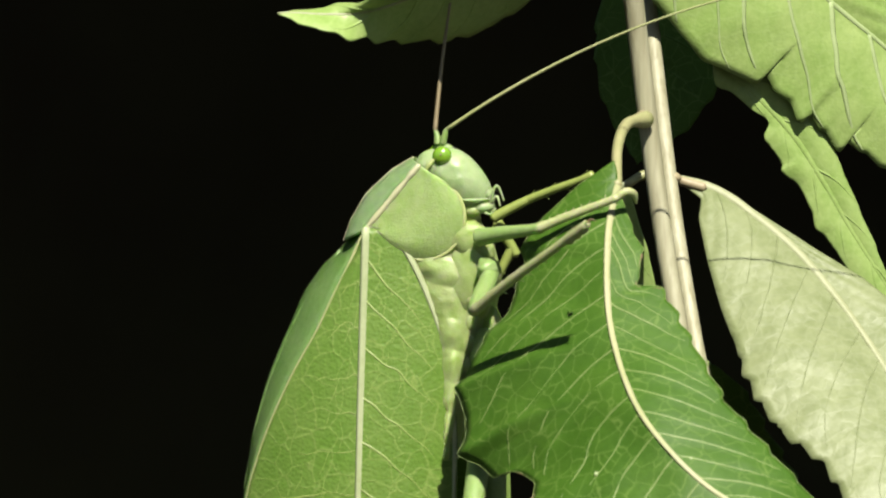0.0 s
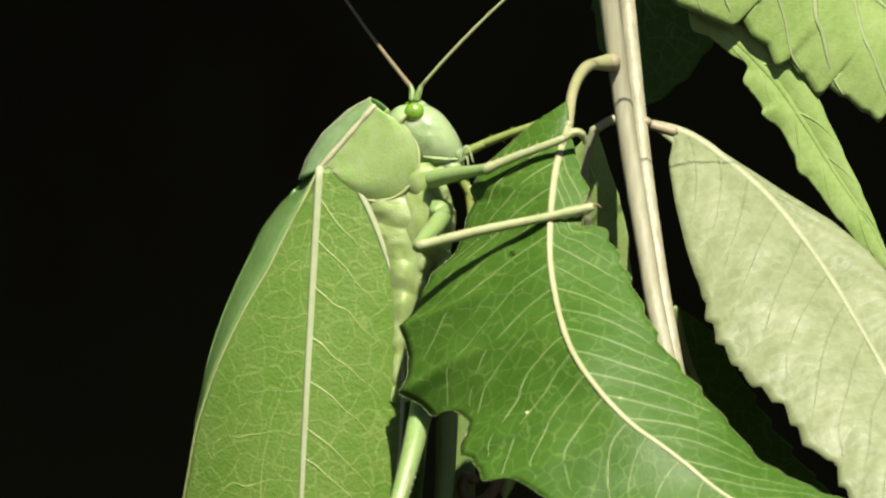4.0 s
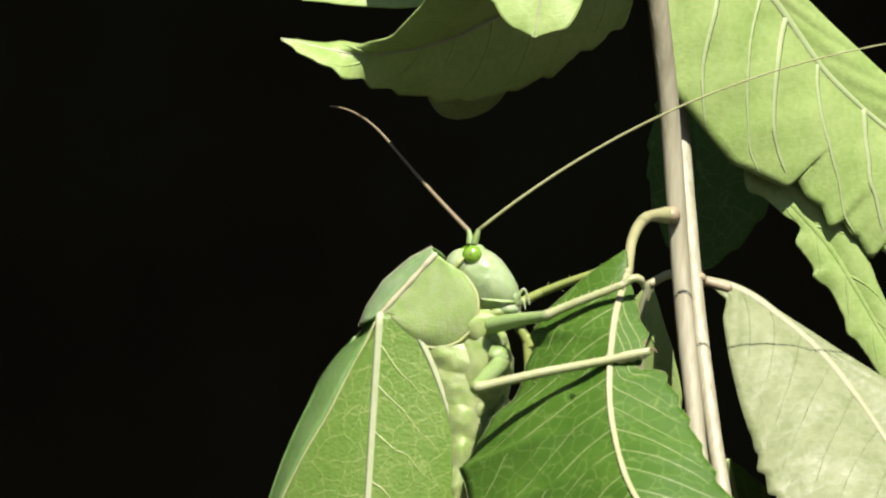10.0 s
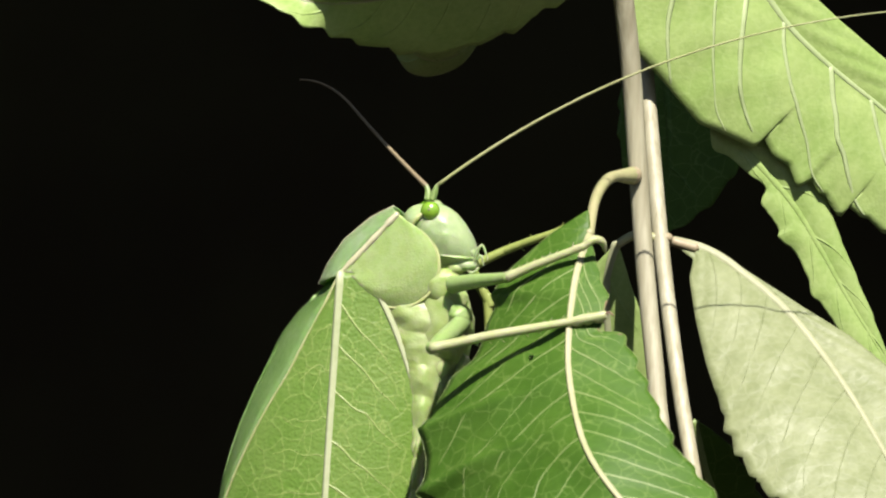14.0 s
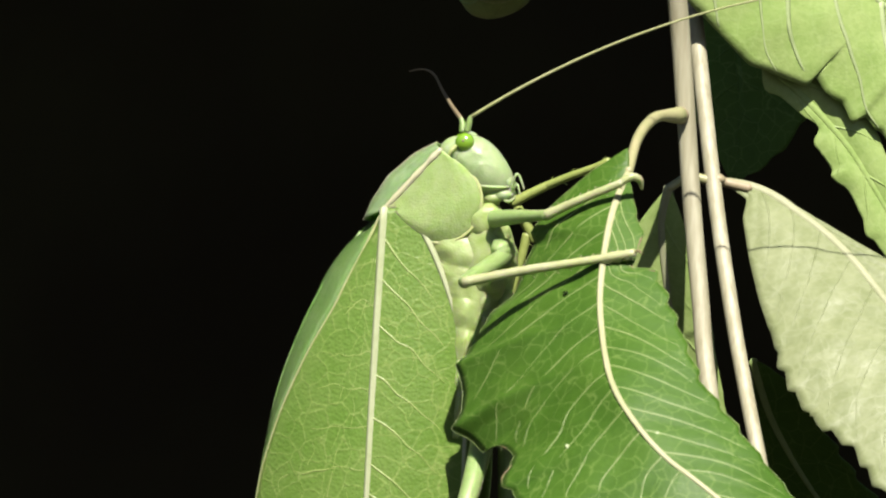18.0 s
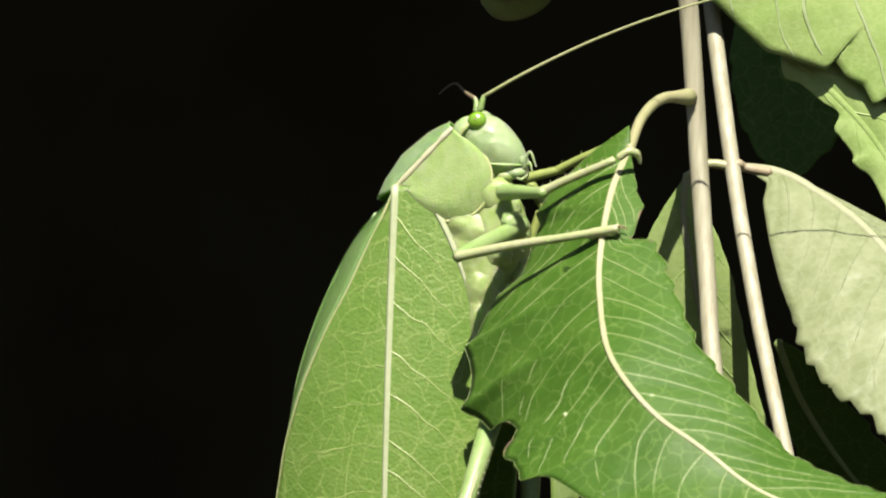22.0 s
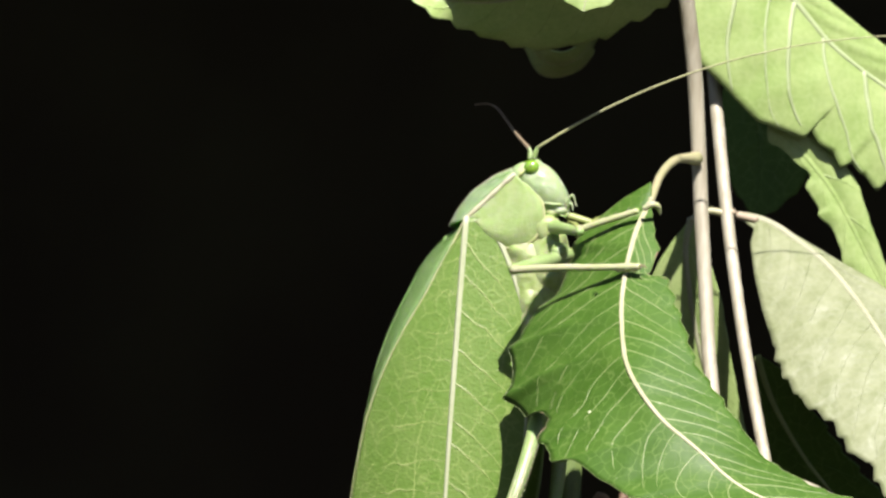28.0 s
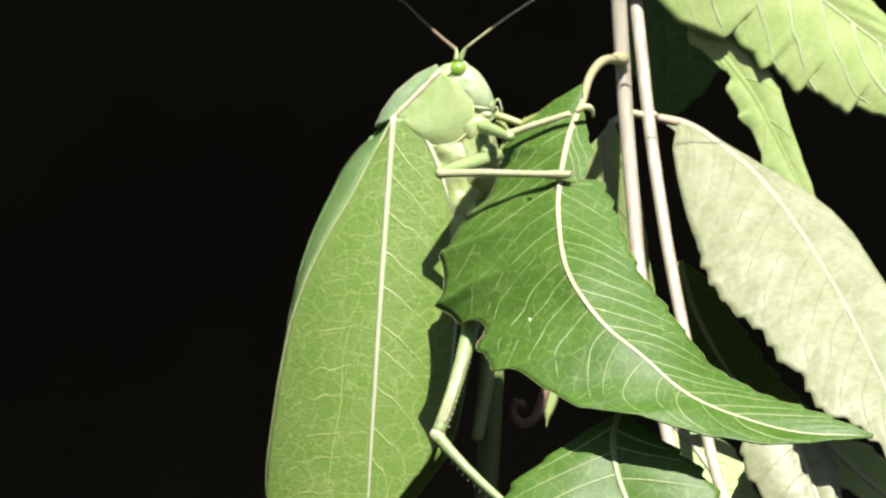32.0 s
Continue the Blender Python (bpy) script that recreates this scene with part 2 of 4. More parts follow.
# ---- shaping ----
def spline(points, n, sharp=False):
    """n places, evenly spaced by length, on a smooth curve through the points."""
    p = [Vector(q) for q in points]
    p = [p[0] * 2 - p[1]] + p + [p[-1] * 2 - p[-2]]
    fine = []
    for i in range(1, len(p) - 2):
        for k in range(24):
            t = k / 24
            a, b, c, d = p[i - 1], p[i], p[i + 1], p[i + 2]
            smooth = 0.5 * ((2 * b) + (c - a) * t + (2 * a - 5 * b + 4 * c - d) * t * t + (3 * b - a - 3 * c + d) * t ** 3)
            fine.append(smooth.lerp(b.lerp(c, t), 0.8) if sharp else smooth)
    fine.append(p[-2])
    run = [0.0]
    for a, b in zip(fine, fine[1:]):
        run.append(run[-1] + (b - a).length)
    made, j = [], 0
    for k in range(n):
        goal = run[-1] * k / (n - 1)
        while j < len(run) - 2 and run[j + 1] < goal:
            j += 1
        f = (goal - run[j]) / max(1e-9, run[j + 1] - run[j])
        made.append(fine[j].lerp(fine[j + 1], min(1.0, max(0.0, f))))
    return made


def knots(pairs, x):
    """Straight interpolation in (x, y) pairs."""
    for (a, ya), (b, yb) in zip(pairs, pairs[1:]):
        if x <= b:
            return ya + (yb - ya) * (x - a) / max(1e-9, b - a)
    return pairs[-1][1]


def tube(points, radii, seg=8, n=24, bm=None, flat=1.0):
    """A round-ended tube along a smooth curve, in mm; radii are (share, radius) pairs or one number."""
    own = bm is None
    bm = bm or bmesh.new()
    path = spline(points, n)
    rings = []
    up = Vector((0.3, -0.9, 0.2)).normalized()
    for i, c in enumerate(path):
        d = (path[min(n - 1, i + 1)] - path[max(0, i - 1)]).normalized()
        side = d.cross(up).normalized()
        other = side.cross(d).normalized()
        r = radii if isinstance(radii, (int, float)) else knots(radii, i / (n - 1))
        ring = []
        for k in range(seg):
            a = 2 * math.pi * k / seg
            ring.append(bm.verts.new((c + side * (r * math.cos(a)) + other * (r * flat * math.sin(a))) * 0.001))
        rings.append(ring)
    for a, b in zip(rings, rings[1:]):
        for k in range(seg):
            bm.faces.new((a[k], a[(k + 1) % seg], b[(k + 1) % seg], b[k]))
    for ring, c, q in ((rings[0], path[0], path[1]), (rings[-1], path[-1], path[-2])):
        r = (ring[0].co - c * 0.001).length
        tip = bm.verts.new(c * 0.001 + (c - q).normalized() * r * 0.6)
        for k in range(seg):
            bm.faces.new((ring[k], ring[(k + 1) % seg], tip))
    if own:
        bmesh.ops.recalc_face_normals(bm, faces=bm.faces)
    return bm


def sheet(fn, nu, nv, thick):
    """A thin sheet with two sides and an edge, from fn(u, v) in mm, u in 0..1, v in -1..1."""
    bm = bmesh.new()
    grid = [[fn(i / nu, -1 + 2 * j / nv) for j in range(nv + 1)] for i in range(nu + 1)]
    front, back = [], []
    for i in range(nu + 1):
        fr, br = [], []
        for j in range(nv + 1):
            du = grid[min(nu, i + 1)][j] - grid[max(0, i - 1)][j]
            dv = grid[i][min(nv, j + 1)] - grid[i][max(0, j - 1)]
            nrm = du.cross(dv)
            nrm = nrm.normalized() if nrm.length > 1e-9 else Vector((0, -1, 0))
            fr.append(bm.verts.new((grid[i][j] + nrm * thick / 2) * 0.001))
            br.append(bm.verts.new((grid[i][j] - nrm * thick / 2) * 0.001))
        front.append(fr)
        back.append(br)
    for i in range(nu):
        for j in range(nv):
            bm.faces.new((front[i][j], front[i + 1][j], front[i + 1][j + 1], front[i][j + 1]))
            bm.faces.new((back[i][j], back[i][j + 1], back[i + 1][j + 1], back[i + 1][j]))
        bm.faces.new((front[i][0], back[i][0], back[i + 1][0], front[i + 1][0]))
        bm.faces.new((front[i][nv], front[i + 1][nv], back[i + 1][nv], back[i][nv]))
    for j in range(nv):
        bm.faces.new((front[0][j], front[0][j + 1], back[0][j + 1], back[0][j]))
        bm.faces.new((front[nu][j], back[nu][j], back[nu][j + 1], front[nu][j + 1]))
    bmesh.ops.recalc_face_normals(bm, faces=bm.faces)
    return bm


def lump(centre, axes, seg=28, rings=18, shape=None, turn=(0, 0, 0)):
    """A rounded body about centre, half-axes in mm, turned by degrees; shape(p) may push each unit place."""
    bm = bmesh.new()
    bmesh.ops.create_uvsphere(bm, u_segments=seg, v_segments=rings, radius=1.0)
    rot = Euler([radians(a) for a in turn]).to_matrix()
    for v in bm.verts:
        p = Vector(v.co)
        if shape:
            p = shape(p)
        p = Vector((p.x * axes[0], p.y * axes[1], p.z * axes[2]))
        v.co = (rot @ p + Vector(centre)) * 0.001
    return bm


def part(name, bm, material, parent, label=""):
    me = bpy.data.meshes.new(name)
    for f in bm.faces:
        f.smooth = True
    bm.to_mesh(me)
    bm.free()
    me.materials.append(material)
    ob = new(name, me)
    ob.parent = parent
    if label:
        ob["label"] = label
    return ob


def thing(name, label, category, at=(0, 0, LIFT), group="", kind=""):
    e = new(name)
    e.empty_display_size = 0.01
    e.location = at
    return tagged(e, label, category, group, kind)


# ---- setting ----
def ground_and_thicket():
    bm = bmesh.new()
    n = 40
    vs = []
    for i in range(n + 1):
        row = []
        for j in range(n + 1):
            x = (i / n - 0.5)
            y = (j / n - 0.5)
            x, y = x * abs(x) * 4000, y * abs(y) * 4000
            h = 0.05 * noise.noise(Vector((x * 0.8, y * 0.8, 0))) if abs(x) < 30 and abs(y) < 30 else 0.0
            row.append(bm.verts.new((x, y, h)))
        vs.append(row)
    for i in range(n):
        for j in range(n):
            bm.faces.new((vs[i][j], vs[i + 1][j], vs[i + 1][j + 1], vs[i][j + 1]))
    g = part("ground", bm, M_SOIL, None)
    tagged(g, "soil with leaf litter, shade darkened into its colour", "ground", kind="structure")
    # hollow of dense shrubbery, shaded by colour: curved wall leaning over into a roof
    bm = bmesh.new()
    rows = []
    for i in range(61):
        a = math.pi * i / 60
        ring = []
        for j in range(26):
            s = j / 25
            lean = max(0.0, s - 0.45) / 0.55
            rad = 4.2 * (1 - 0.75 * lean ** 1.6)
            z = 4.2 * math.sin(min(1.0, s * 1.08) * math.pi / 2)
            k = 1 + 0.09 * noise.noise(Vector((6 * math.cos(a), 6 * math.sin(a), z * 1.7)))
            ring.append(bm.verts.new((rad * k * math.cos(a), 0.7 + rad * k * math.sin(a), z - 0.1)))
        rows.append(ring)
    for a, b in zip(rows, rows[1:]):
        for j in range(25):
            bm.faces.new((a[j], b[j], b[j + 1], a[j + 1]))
    w = part("backdrop", bm, M_THICKET_SHADE, None)
    tagged(w, "dark shell coloured as the deep shade of dense shrubbery", "backdrop", kind="structure")


ground_and_thicket()


# ---- leaves ----
SURFACE = {}


def leaf(parent, mid, left, right, blade, rib, side_rib, label, thick=0.16, teeth=(9, 0.5), camber=(0.0, 0.0), sag=0.0, veins=9, slope=0.12, rib_r=0.42, vein_r=0.11, nu=150, nv=28, quilt=0.0, vein_seed=1, reach=0.9, pivot=None, tooth_from=0.05, right_teeth=1.0, right_veins=True, sharp=False):
    """A toothed leaf between three curves: midrib, left and right margin. teeth: how many and how long (mm) on each margin."""
    rng = random.Random(vein_seed)
    n = nu + 1
    if pivot:
        mid, left, right = ([tuple(Vector(p) - Vector(pivot)) for p in c] for c in (mid, left, right))
    lc, mc, rc = spline(left, n, sharp), spline(mid, n), spline(right, n, sharp)
    steps = [rng.uniform(-0.12, 0.12) for _ in range(60)]
    sizes = [rng.uniform(0.55, 1.25) for _ in range(60)]

    def edge(u, side):
        k, amp = teeth
        if u < tooth_from or u > 0.97:
            return 0.0
        q = u * k + 0.3 * side + steps[int(u * k) % 60]
        f = q - math.floor(q)
        tooth = f / 0.78 if f < 0.78 else (1 - f) / 0.22
        return (right_teeth if side else 1.0) * amp * sizes[(int(math.floor(q)) + 17 * side) % 60] * (tooth - 0.45) * min(1.0, (u - tooth_from) * 12)

    def fn(u, v):
        x = u * nu
        i = min(nu - 1, int(x))
        f = x - i
        m = mc[i].lerp(mc[i + 1], f)
        a = lc[i].lerp(lc[i + 1], f) if v < 0 else rc[i].lerp(rc[i + 1], f)
        out = a - m
        w = out.length
        s = abs(v)
        p = m + out * s
        if w > 1e-6:
            p += out / w * edge(u, 0 if v < 0 else 1) * s ** 6
        tan = (mc[min(nu, i + 1)] - mc[max(0, i - 1)]).normalized()
        nrm = tan.cross(rc[i] - lc[i])
        nrm = nrm.normalized() if nrm.length > 1e-6 else Vector((0, -1, 0))
        if nrm.y > 0:
            nrm = -nrm
        c = camber[0] if v < 0 else camber[1]
        p += nrm * (c * w * math.sin(math.pi * s) * 0.5)
        if quilt:
            uq = u - slope * s - 0.04 * s * s
            p += nrm * quilt * math.sin(math.pi * s) * abs(math.sin(math.pi * uq * (veins + 1)))
        p += nrm * 0.25 * w * 0.06 * noise.noise(p * 0.35)
        return p

    bl = part("leaf", sheet(fn, nu, nv, thick), blade, parent, label)
    if pivot:
        bl.location = Vector(pivot) * 0.001
    lift = thick * 0.5

    def toward(u, v, more=0.0):
        e = 0.006
        du = fn(min(1.0, u + e), v) - fn(max(0.0, u - e), v)
        dv = fn(u, min(1.0, v + 0.05)) - fn(u, max(-1.0, v - 0.05))
        nrm = du.cross(dv)
        nrm = nrm.normalized() if nrm.length > 1e-6 else Vector((0, -1, 0))
        return fn(u, v) + (nrm if nrm.y < 0 else -nrm) * (lift + more)

    SURFACE[vein_seed] = toward
    part("midrib", tube([toward(k / 24, 0.0) for k in range(25)], [(0, rib_r), (0.5, rib_r * 0.62), (1, rib_r * 0.2)], n=80, seg=10, flat=0.45), rib, bl)
    for side in (-1, 1) if right_veins else (-1,):
        for k in range(1, veins + 1):
            u0 = (k - 0.35 + rng.uniform(-0.15, 0.15)) / (veins + 1)
            sl = slope * rng.uniform(0.85, 1.15)
            if u0 > 0.8:
                break
            size = vein_r * (1.0 if k % 2 else rng.uniform(0.6, 0.95))
            wob = rng.uniform(0, 6)
            way = lambda s, u0=u0, sl=sl, wob=wob: u0 + sl * s + 0.06 * s * s + 0.002 * math.sin(7 * s + wob)
            path = []
            for q in range(9):
                s = q / 8 * reach
                u = way(s)
                if u > 0.985:
                    break
                path.append(toward(u, side * s))
            if len(path) > 3:
                part("vein", tube(path, [(0, size), (0.6, size * 0.75), (1, size * 0.35)], seg=6, n=26, flat=0.4), side_rib, bl)
    return bl


C_MAIN = (
    [(13.8, -2.0, 5.0), (13.0, -6.0, 0.9), (12.9, -10.5, -4.8), (13.7, -14.4, -9.1), (15.3, -19.0, -12.9), (18.8, -22.2, -17.0), (22.6, -23.9, -19.7), (28.6, -25.4, -23.8), (37.4, -25.0, -26.1), (45.1, -24.0, -26.0)],
    [(13.6, -1.0, 7.0), (11.0, -1.0, 5.2), (7.9, -1.0, 2.4), (6.1, -1.4, 0.0), (6.6, -1.7, -1.0), (5.9, -2.2, -2.9), (5.1, -3.0, -5.2), (3.3, -3.6, -6.9), (2.3, -4.2, -9.1), (1.9, -4.6, -10.1), (0.8, -4.8, -10.9), (1.4, -5.4, -12.0), (1.9, -6.2, -13.4), (1.7, -7.2, -15.2), (1.2, -7.6, -16.1), (2.6, -8.2, -16.7), (3.9, -9.5, -17.8), (5.5, -11.5, -17.2), (7.3, -15.0, -18.0), (6.4, -16.5, -19.6), (6.6, -17.6, -20.4), (7.7, -18.4, -20.6), (8.4, -20.6, -22.2), (10.5, -22.0, -21.8), (15.2, -25.2, -24.2), (17.8, -27.2, -25.2), (23.2, -28.6, -25.5), (29.7, -28.6, -27.0), (36.1, -27.6, -27.4), (45.1, -24.0, -26.1)],
    [(13.8, -2.0, 5.0), (14.8, -5.0, 1.8), (15.6, -7.0, -0.4), (15.1, -9.0, -2.8), (17.0, -9.5, -3.1), (20.2, -15.0, -9.1), (21.6, -17.0, -11.8), (25.9, -20.0, -16.6), (29.4, -21.0, -20.5), (34.4, -22.0, -22.8), (39.3, -23.0, -24.0), (45.1, -24.0, -25.8)])
C_PALE = (
    [(20.0, 19.3, 5.6), (22.9, 18.9, 5.0), (25.0, 17.9, 3.8), (29.8, 15.0, 0.1), (34.1, 11.0, -4.9), (37.8, 6.6, -10.4), (40.8, 2.5, -15.5), (44.3, -2.9, -22.3), (48.6, -10.3, -31.5)],
    [(20.0, 19.2, 5.4), (21.8, 18.2, 4.1), (21.6, 16.8, 2.4), (22.4, 13.9, -1.2), (23.5, 11.1, -4.8), (25.2, 7.8, -8.9), (25.4, 6.8, -10.1), (26.6, 5.3, -12.0), (28.5, 3.3, -14.5), (31.4, 1.7, -16.4), (32.6, 0.6, -17.8), (33.8, -0.9, -19.8), (35.8, -1.6, -20.6), (36.7, -3.4, -22.8), (38.5, -5.0, -24.9), (40.7, -5.3, -25.2), (43.7, -7.2, -27.7), (45.8, -9.1, -30.0), (48.6, -10.3, -31.5)],
    [(20.1, 19.4, 5.6), (22.8, 19.0, 5.1), (25.5, 18.0, 3.8), (28.6, 16.5, 2.0), (31.5, 15.1, 0.3), (35.1, 13.5, -1.7), (38.1, 11.7, -4.0), (40.4, 9.8, -6.4), (42.6, 7.1, -9.7), (44.3, 5.1, -12.3), (47.4, -0.6, -19.4), (48.6, -10.3, -31.5)])
C_TOP_RIGHT = (
    [(16.8, 19.9, 35.7), (19.9, 21.4, 33.2), (23.4, 23.2, 30.7), (25.5, 24.3, 28.5), (28.7, 25.8, 24.6), (32.3, 27.6, 21.6), (36.4, 29.7, 18.8), (40.0, 31.5, 16.2), (47.2, 35.1, 11.2), (50.8, 36.9, 8.4)],
    [(16.6, 19.8, 35.9), (14.5, 18.8, 30.7), (14.5, 18.8, 26.9), (15.1, 19.1, 23.1), (16.0, 19.5, 21.4), (18.6, 20.8, 18.8), (21.5, 22.3, 15.8), (23.1, 23.0, 15.3), (26.1, 24.5, 14.1), (26.9, 24.9, 15.1), (27.9, 25.5, 13.6), (29.2, 26.1, 12.8), (30.1, 26.5, 11.2), (31.2, 27.1, 11.7), (33.0, 28.0, 9.8), (33.9, 28.5, 8.9), (34.4, 28.7, 9.7), (35.5, 29.2, 9.3), (39.0, 31.0, 7.0), (39.5, 31.2, 7.8), (43.0, 33.0, 6.9), (46.1, 34.5, 6.0), (48.4, 35.7, 6.7), (50.8, 36.9, 8.4)],
    [(17.1, 20.0, 35.8), (20.7, 21.9, 35.2), (23.2, 23.1, 33.5), (26.3, 24.7, 31.0), (29.4, 26.2, 28.4), (33.6, 28.3, 25.1), (37.2, 30.1, 22.5), (39.7, 31.4, 20.6), (47.1, 35.1, 13.5), (50.8, 36.9, 8.4)])
C_THIN = (
    [(22.5, 24.9, 16.3), (26.0, 26.1, 13.6), (29.7, 27.4, 10.0), (32.4, 28.3, 6.3), (35.1, 29.3, 2.2), (38.4, 30.4, -2.5), (40.6, 31.2, -6.7)],
    [(22.4, 24.8, 16.2), (22.8, 25.0, 14.0), (24.1, 25.4, 13.4), (26.1, 26.1, 12.0), (27.5, 26.6, 11.0), (27.3, 26.6, 9.6), (28.8, 27.1, 7.6), (28.9, 27.1, 6.9), (30.4, 27.7, 5.7), (31.5, 28.0, 3.9), (32.0, 28.2, 2.2), (32.9, 28.5, 1.6), (34.3, 29.0, -0.3), (37.5, 30.1, -4.0), (40.6, 31.2, -6.7)],
    [(22.8, 25.0, 16.5), (26.9, 26.4, 15.6), (30.5, 27.7, 13.0), (32.4, 28.3, 10.9), (33.8, 28.8, 7.9), (35.7, 29.5, 4.1), (38.0, 30.3, -0.6), (40.6, 31.2, -6.7)])
C_DARK_BACK = (
    [(17.0, 58.0, 27.8), (17.6, 58.0, 21.6), (18.2, 58.0, 15.3), (17.8, 58.0, 7.5)],
    [(17.0, 58.0, 27.8), (13.7, 58.0, 22.6), (14.0, 58.0, 14.2), (17.8, 58.0, 7.5)],
    [(17.0, 58.0, 27.8), (22.7, 58.0, 22.6), (24.9, 58.0, 16.4), (22.4, 58.0, 11.2), (17.8, 58.0, 7.5)])
C_BEHIND = (
    [(15.4, 16.5, 5.1), (14.8, 17.4, 2.1), (15.1, 18.8, -2.6), (16.0, 20.5, -8.4), (17.6, 22.3, -14.3), (19.3, 23.7, -19.0), (21.0, 25.1, -23.8), (22.6, 26.5, -28.5)],
    [(15.3, 16.5, 5.1), (13.4, 17.2, 2.8), (11.7, 17.9, 0.3), (10.9, 18.8, -2.6), (11.8, 20.5, -8.5), (14.3, 22.3, -14.3), (16.9, 23.7, -19.0), (19.8, 25.1, -23.8), (22.6, 26.5, -28.5)],
    [(15.5, 16.5, 5.1), (16.6, 17.4, 2.1), (18.2, 18.8, -2.6), (19.1, 20.5, -8.4), (20.1, 22.3, -14.3), (21.2, 23.7, -19.0), (22.2, 25.1, -23.7), (22.6, 26.5, -28.5)])
C_DARK_LOW = (
    [(22.7, 14.7, -9.4), (24.3, 17.2, -14.4), (27.1, 19.7, -19.5), (30.6, 22.0, -24.0), (35.3, 24.3, -28.5)],
    [(22.7, 14.7, -9.4), (22.5, 17.5, -15.0), (24.2, 20.3, -20.7), (28.3, 23.2, -26.4), (35.3, 24.3, -28.5)],
    [(22.7, 14.7, -9.4), (23.8, 14.9, -9.8), (26.1, 15.8, -11.6), (28.3, 17.4, -14.8), (31.2, 19.4, -18.9), (34.1, 21.1, -22.3), (36.0, 22.0, -24.0), (37.0, 23.1, -26.2), (35.3, 24.3, -28.5)])
C_LOWER = (
    [(21.1, -22.0, -25.2), (20.8, -24.0, -28.6), (22.5, -26.0, -33.4), (26.8, -28.0, -39.3), (33.6, -29.0, -46.2)],
    [(21.0, -22.0, -25.3), (16.2, -23.0, -28.8), (10.7, -25.0, -34.1), (10.2, -27.0, -39.4), (17.6, -28.0, -44.6), (33.6, -29.0, -46.2)],
    [(21.2, -22.0, -25.3), (25.1, -23.0, -27.5), (29.2, -25.0, -30.3), (32.7, -27.0, -34.7), (35.3, -28.0, -39.8), (33.6, -29.0, -46.2)])
C_LOW_A = (
    [(22.2, 8.0, -25.2), (25.5, 6.9, -28.8), (29.4, 5.2, -34.3), (34.6, 3.2, -40.9)],
    [(22.2, 8.0, -25.2), (23.0, 6.3, -30.5), (27.2, 4.3, -37.2), (34.6, 3.2, -40.9)],
    [(22.2, 8.0, -25.2), (28.6, 7.1, -28.1), (31.9, 5.4, -33.7), (34.6, 3.2, -40.9)])
C_LOW_B = (
    [(31.8, 3.0, -24.1), (35.3, 1.7, -27.7), (37.7, -0.2, -33.1), (39.8, -2.6, -40.0)],
    [(31.8, 3.0, -24.1), (30.0, 1.4, -28.7), (32.3, -0.2, -33.0), (39.8, -2.6, -40.0)],
    [(31.8, 3.0, -24.1), (37.2, 2.0, -26.8), (39.6, 0.8, -30.4), (39.8, -0.5, -34.0), (39.8, -2.6, -40.0)])
C_LOW_C = (
    [(36.9, 8.6, -26.2), (41.6, 7.3, -30.6), (47.4, 6.0, -35.0)],
    [(36.9, 8.6, -26.2), (39.9, 7.0, -31.8), (47.4, 6.0, -35.0)],
    [(36.9, 8.6, -26.2), (43.2, 8.0, -28.3), (47.4, 6.0, -35.0)])
C_UPPER_LEFT = (
    [(13.6, 8.0, 30.9), (5.7, 6.0, 28.0), (-2.4, 4.0, 23.9), (-9.1, 2.5, 22.7), (-14.9, 2.0, 23.7)],
    [(13.6, 8.0, 31.1), (5.3, -4.0, 31.5), (-1.7, -4.0, 27.4), (-6.0, 0.0, 23.8), (-11.0, 3.5, 23.6), (-14.9, 2.0, 23.7)],
    [(13.7, 8.0, 30.8), (12.8, 11.0, 26.7), (9.0, 12.0, 23.9), (5.3, 13.0, 21.6), (-0.2, 11.0, 19.7), (-5.6, 7.0, 20.0), (-10.3, 1.0, 21.0), (-14.9, 2.0, 23.6)])
C_FRONT_TIP = (
    [(5.0, 2.0, 68.0), (5.6, -1.0, 52.0), (7.0, -4.0, 36.0), (7.1, -5.0, 31.5), (6.1, -6.0, 23.4)],
    [(5.0, 2.0, 68.0), (-4.0, -1.0, 54.0), (-6.5, -3.0, 43.0), (-3.5, -4.0, 36.5), (0.8, -4.5, 30.6), (2.0, -5.0, 27.2), (3.6, -6.0, 24.8), (6.1, -6.0, 23.4)],
    [(5.0, 2.0, 68.0), (14.0, -1.0, 54.0), (16.0, -3.0, 44.0), (14.5, -4.0, 36.0), (11.9, -4.5, 31.0), (10.5, -5.0, 27.5), (8.7, -6.0, 24.5), (6.1, -6.0, 23.4)])
C_ROLLED = (
    [(0.8, 9.0, 28.8), (-6.8, 8.0, 27.8), (-13.8, 8.0, 27.6)],
    [(0.7, 10.0, 29.7), (-6.9, 9.0, 28.4), (-13.8, 8.0, 27.6)],
    [(0.8, 8.0, 27.5), (-6.7, 7.0, 26.9), (-13.8, 8.0, 27.5)])
C_FAR_SMALL = (
    [(3.2, 27.0, 25.4), (0.6, 27.0, 21.7), (-2.2, 27.0, 21.1), (-4.5, 27.0, 23.4)],
    [(2.8, 31.0, 25.5), (0.6, 31.0, 21.0), (-3.4, 31.0, 20.2), (-5.4, 31.0, 23.5)],
    [(3.6, 23.0, 25.3), (0.9, 23.0, 22.4), (-1.2, 23.0, 22.1), (-3.5, 23.0, 23.2)])
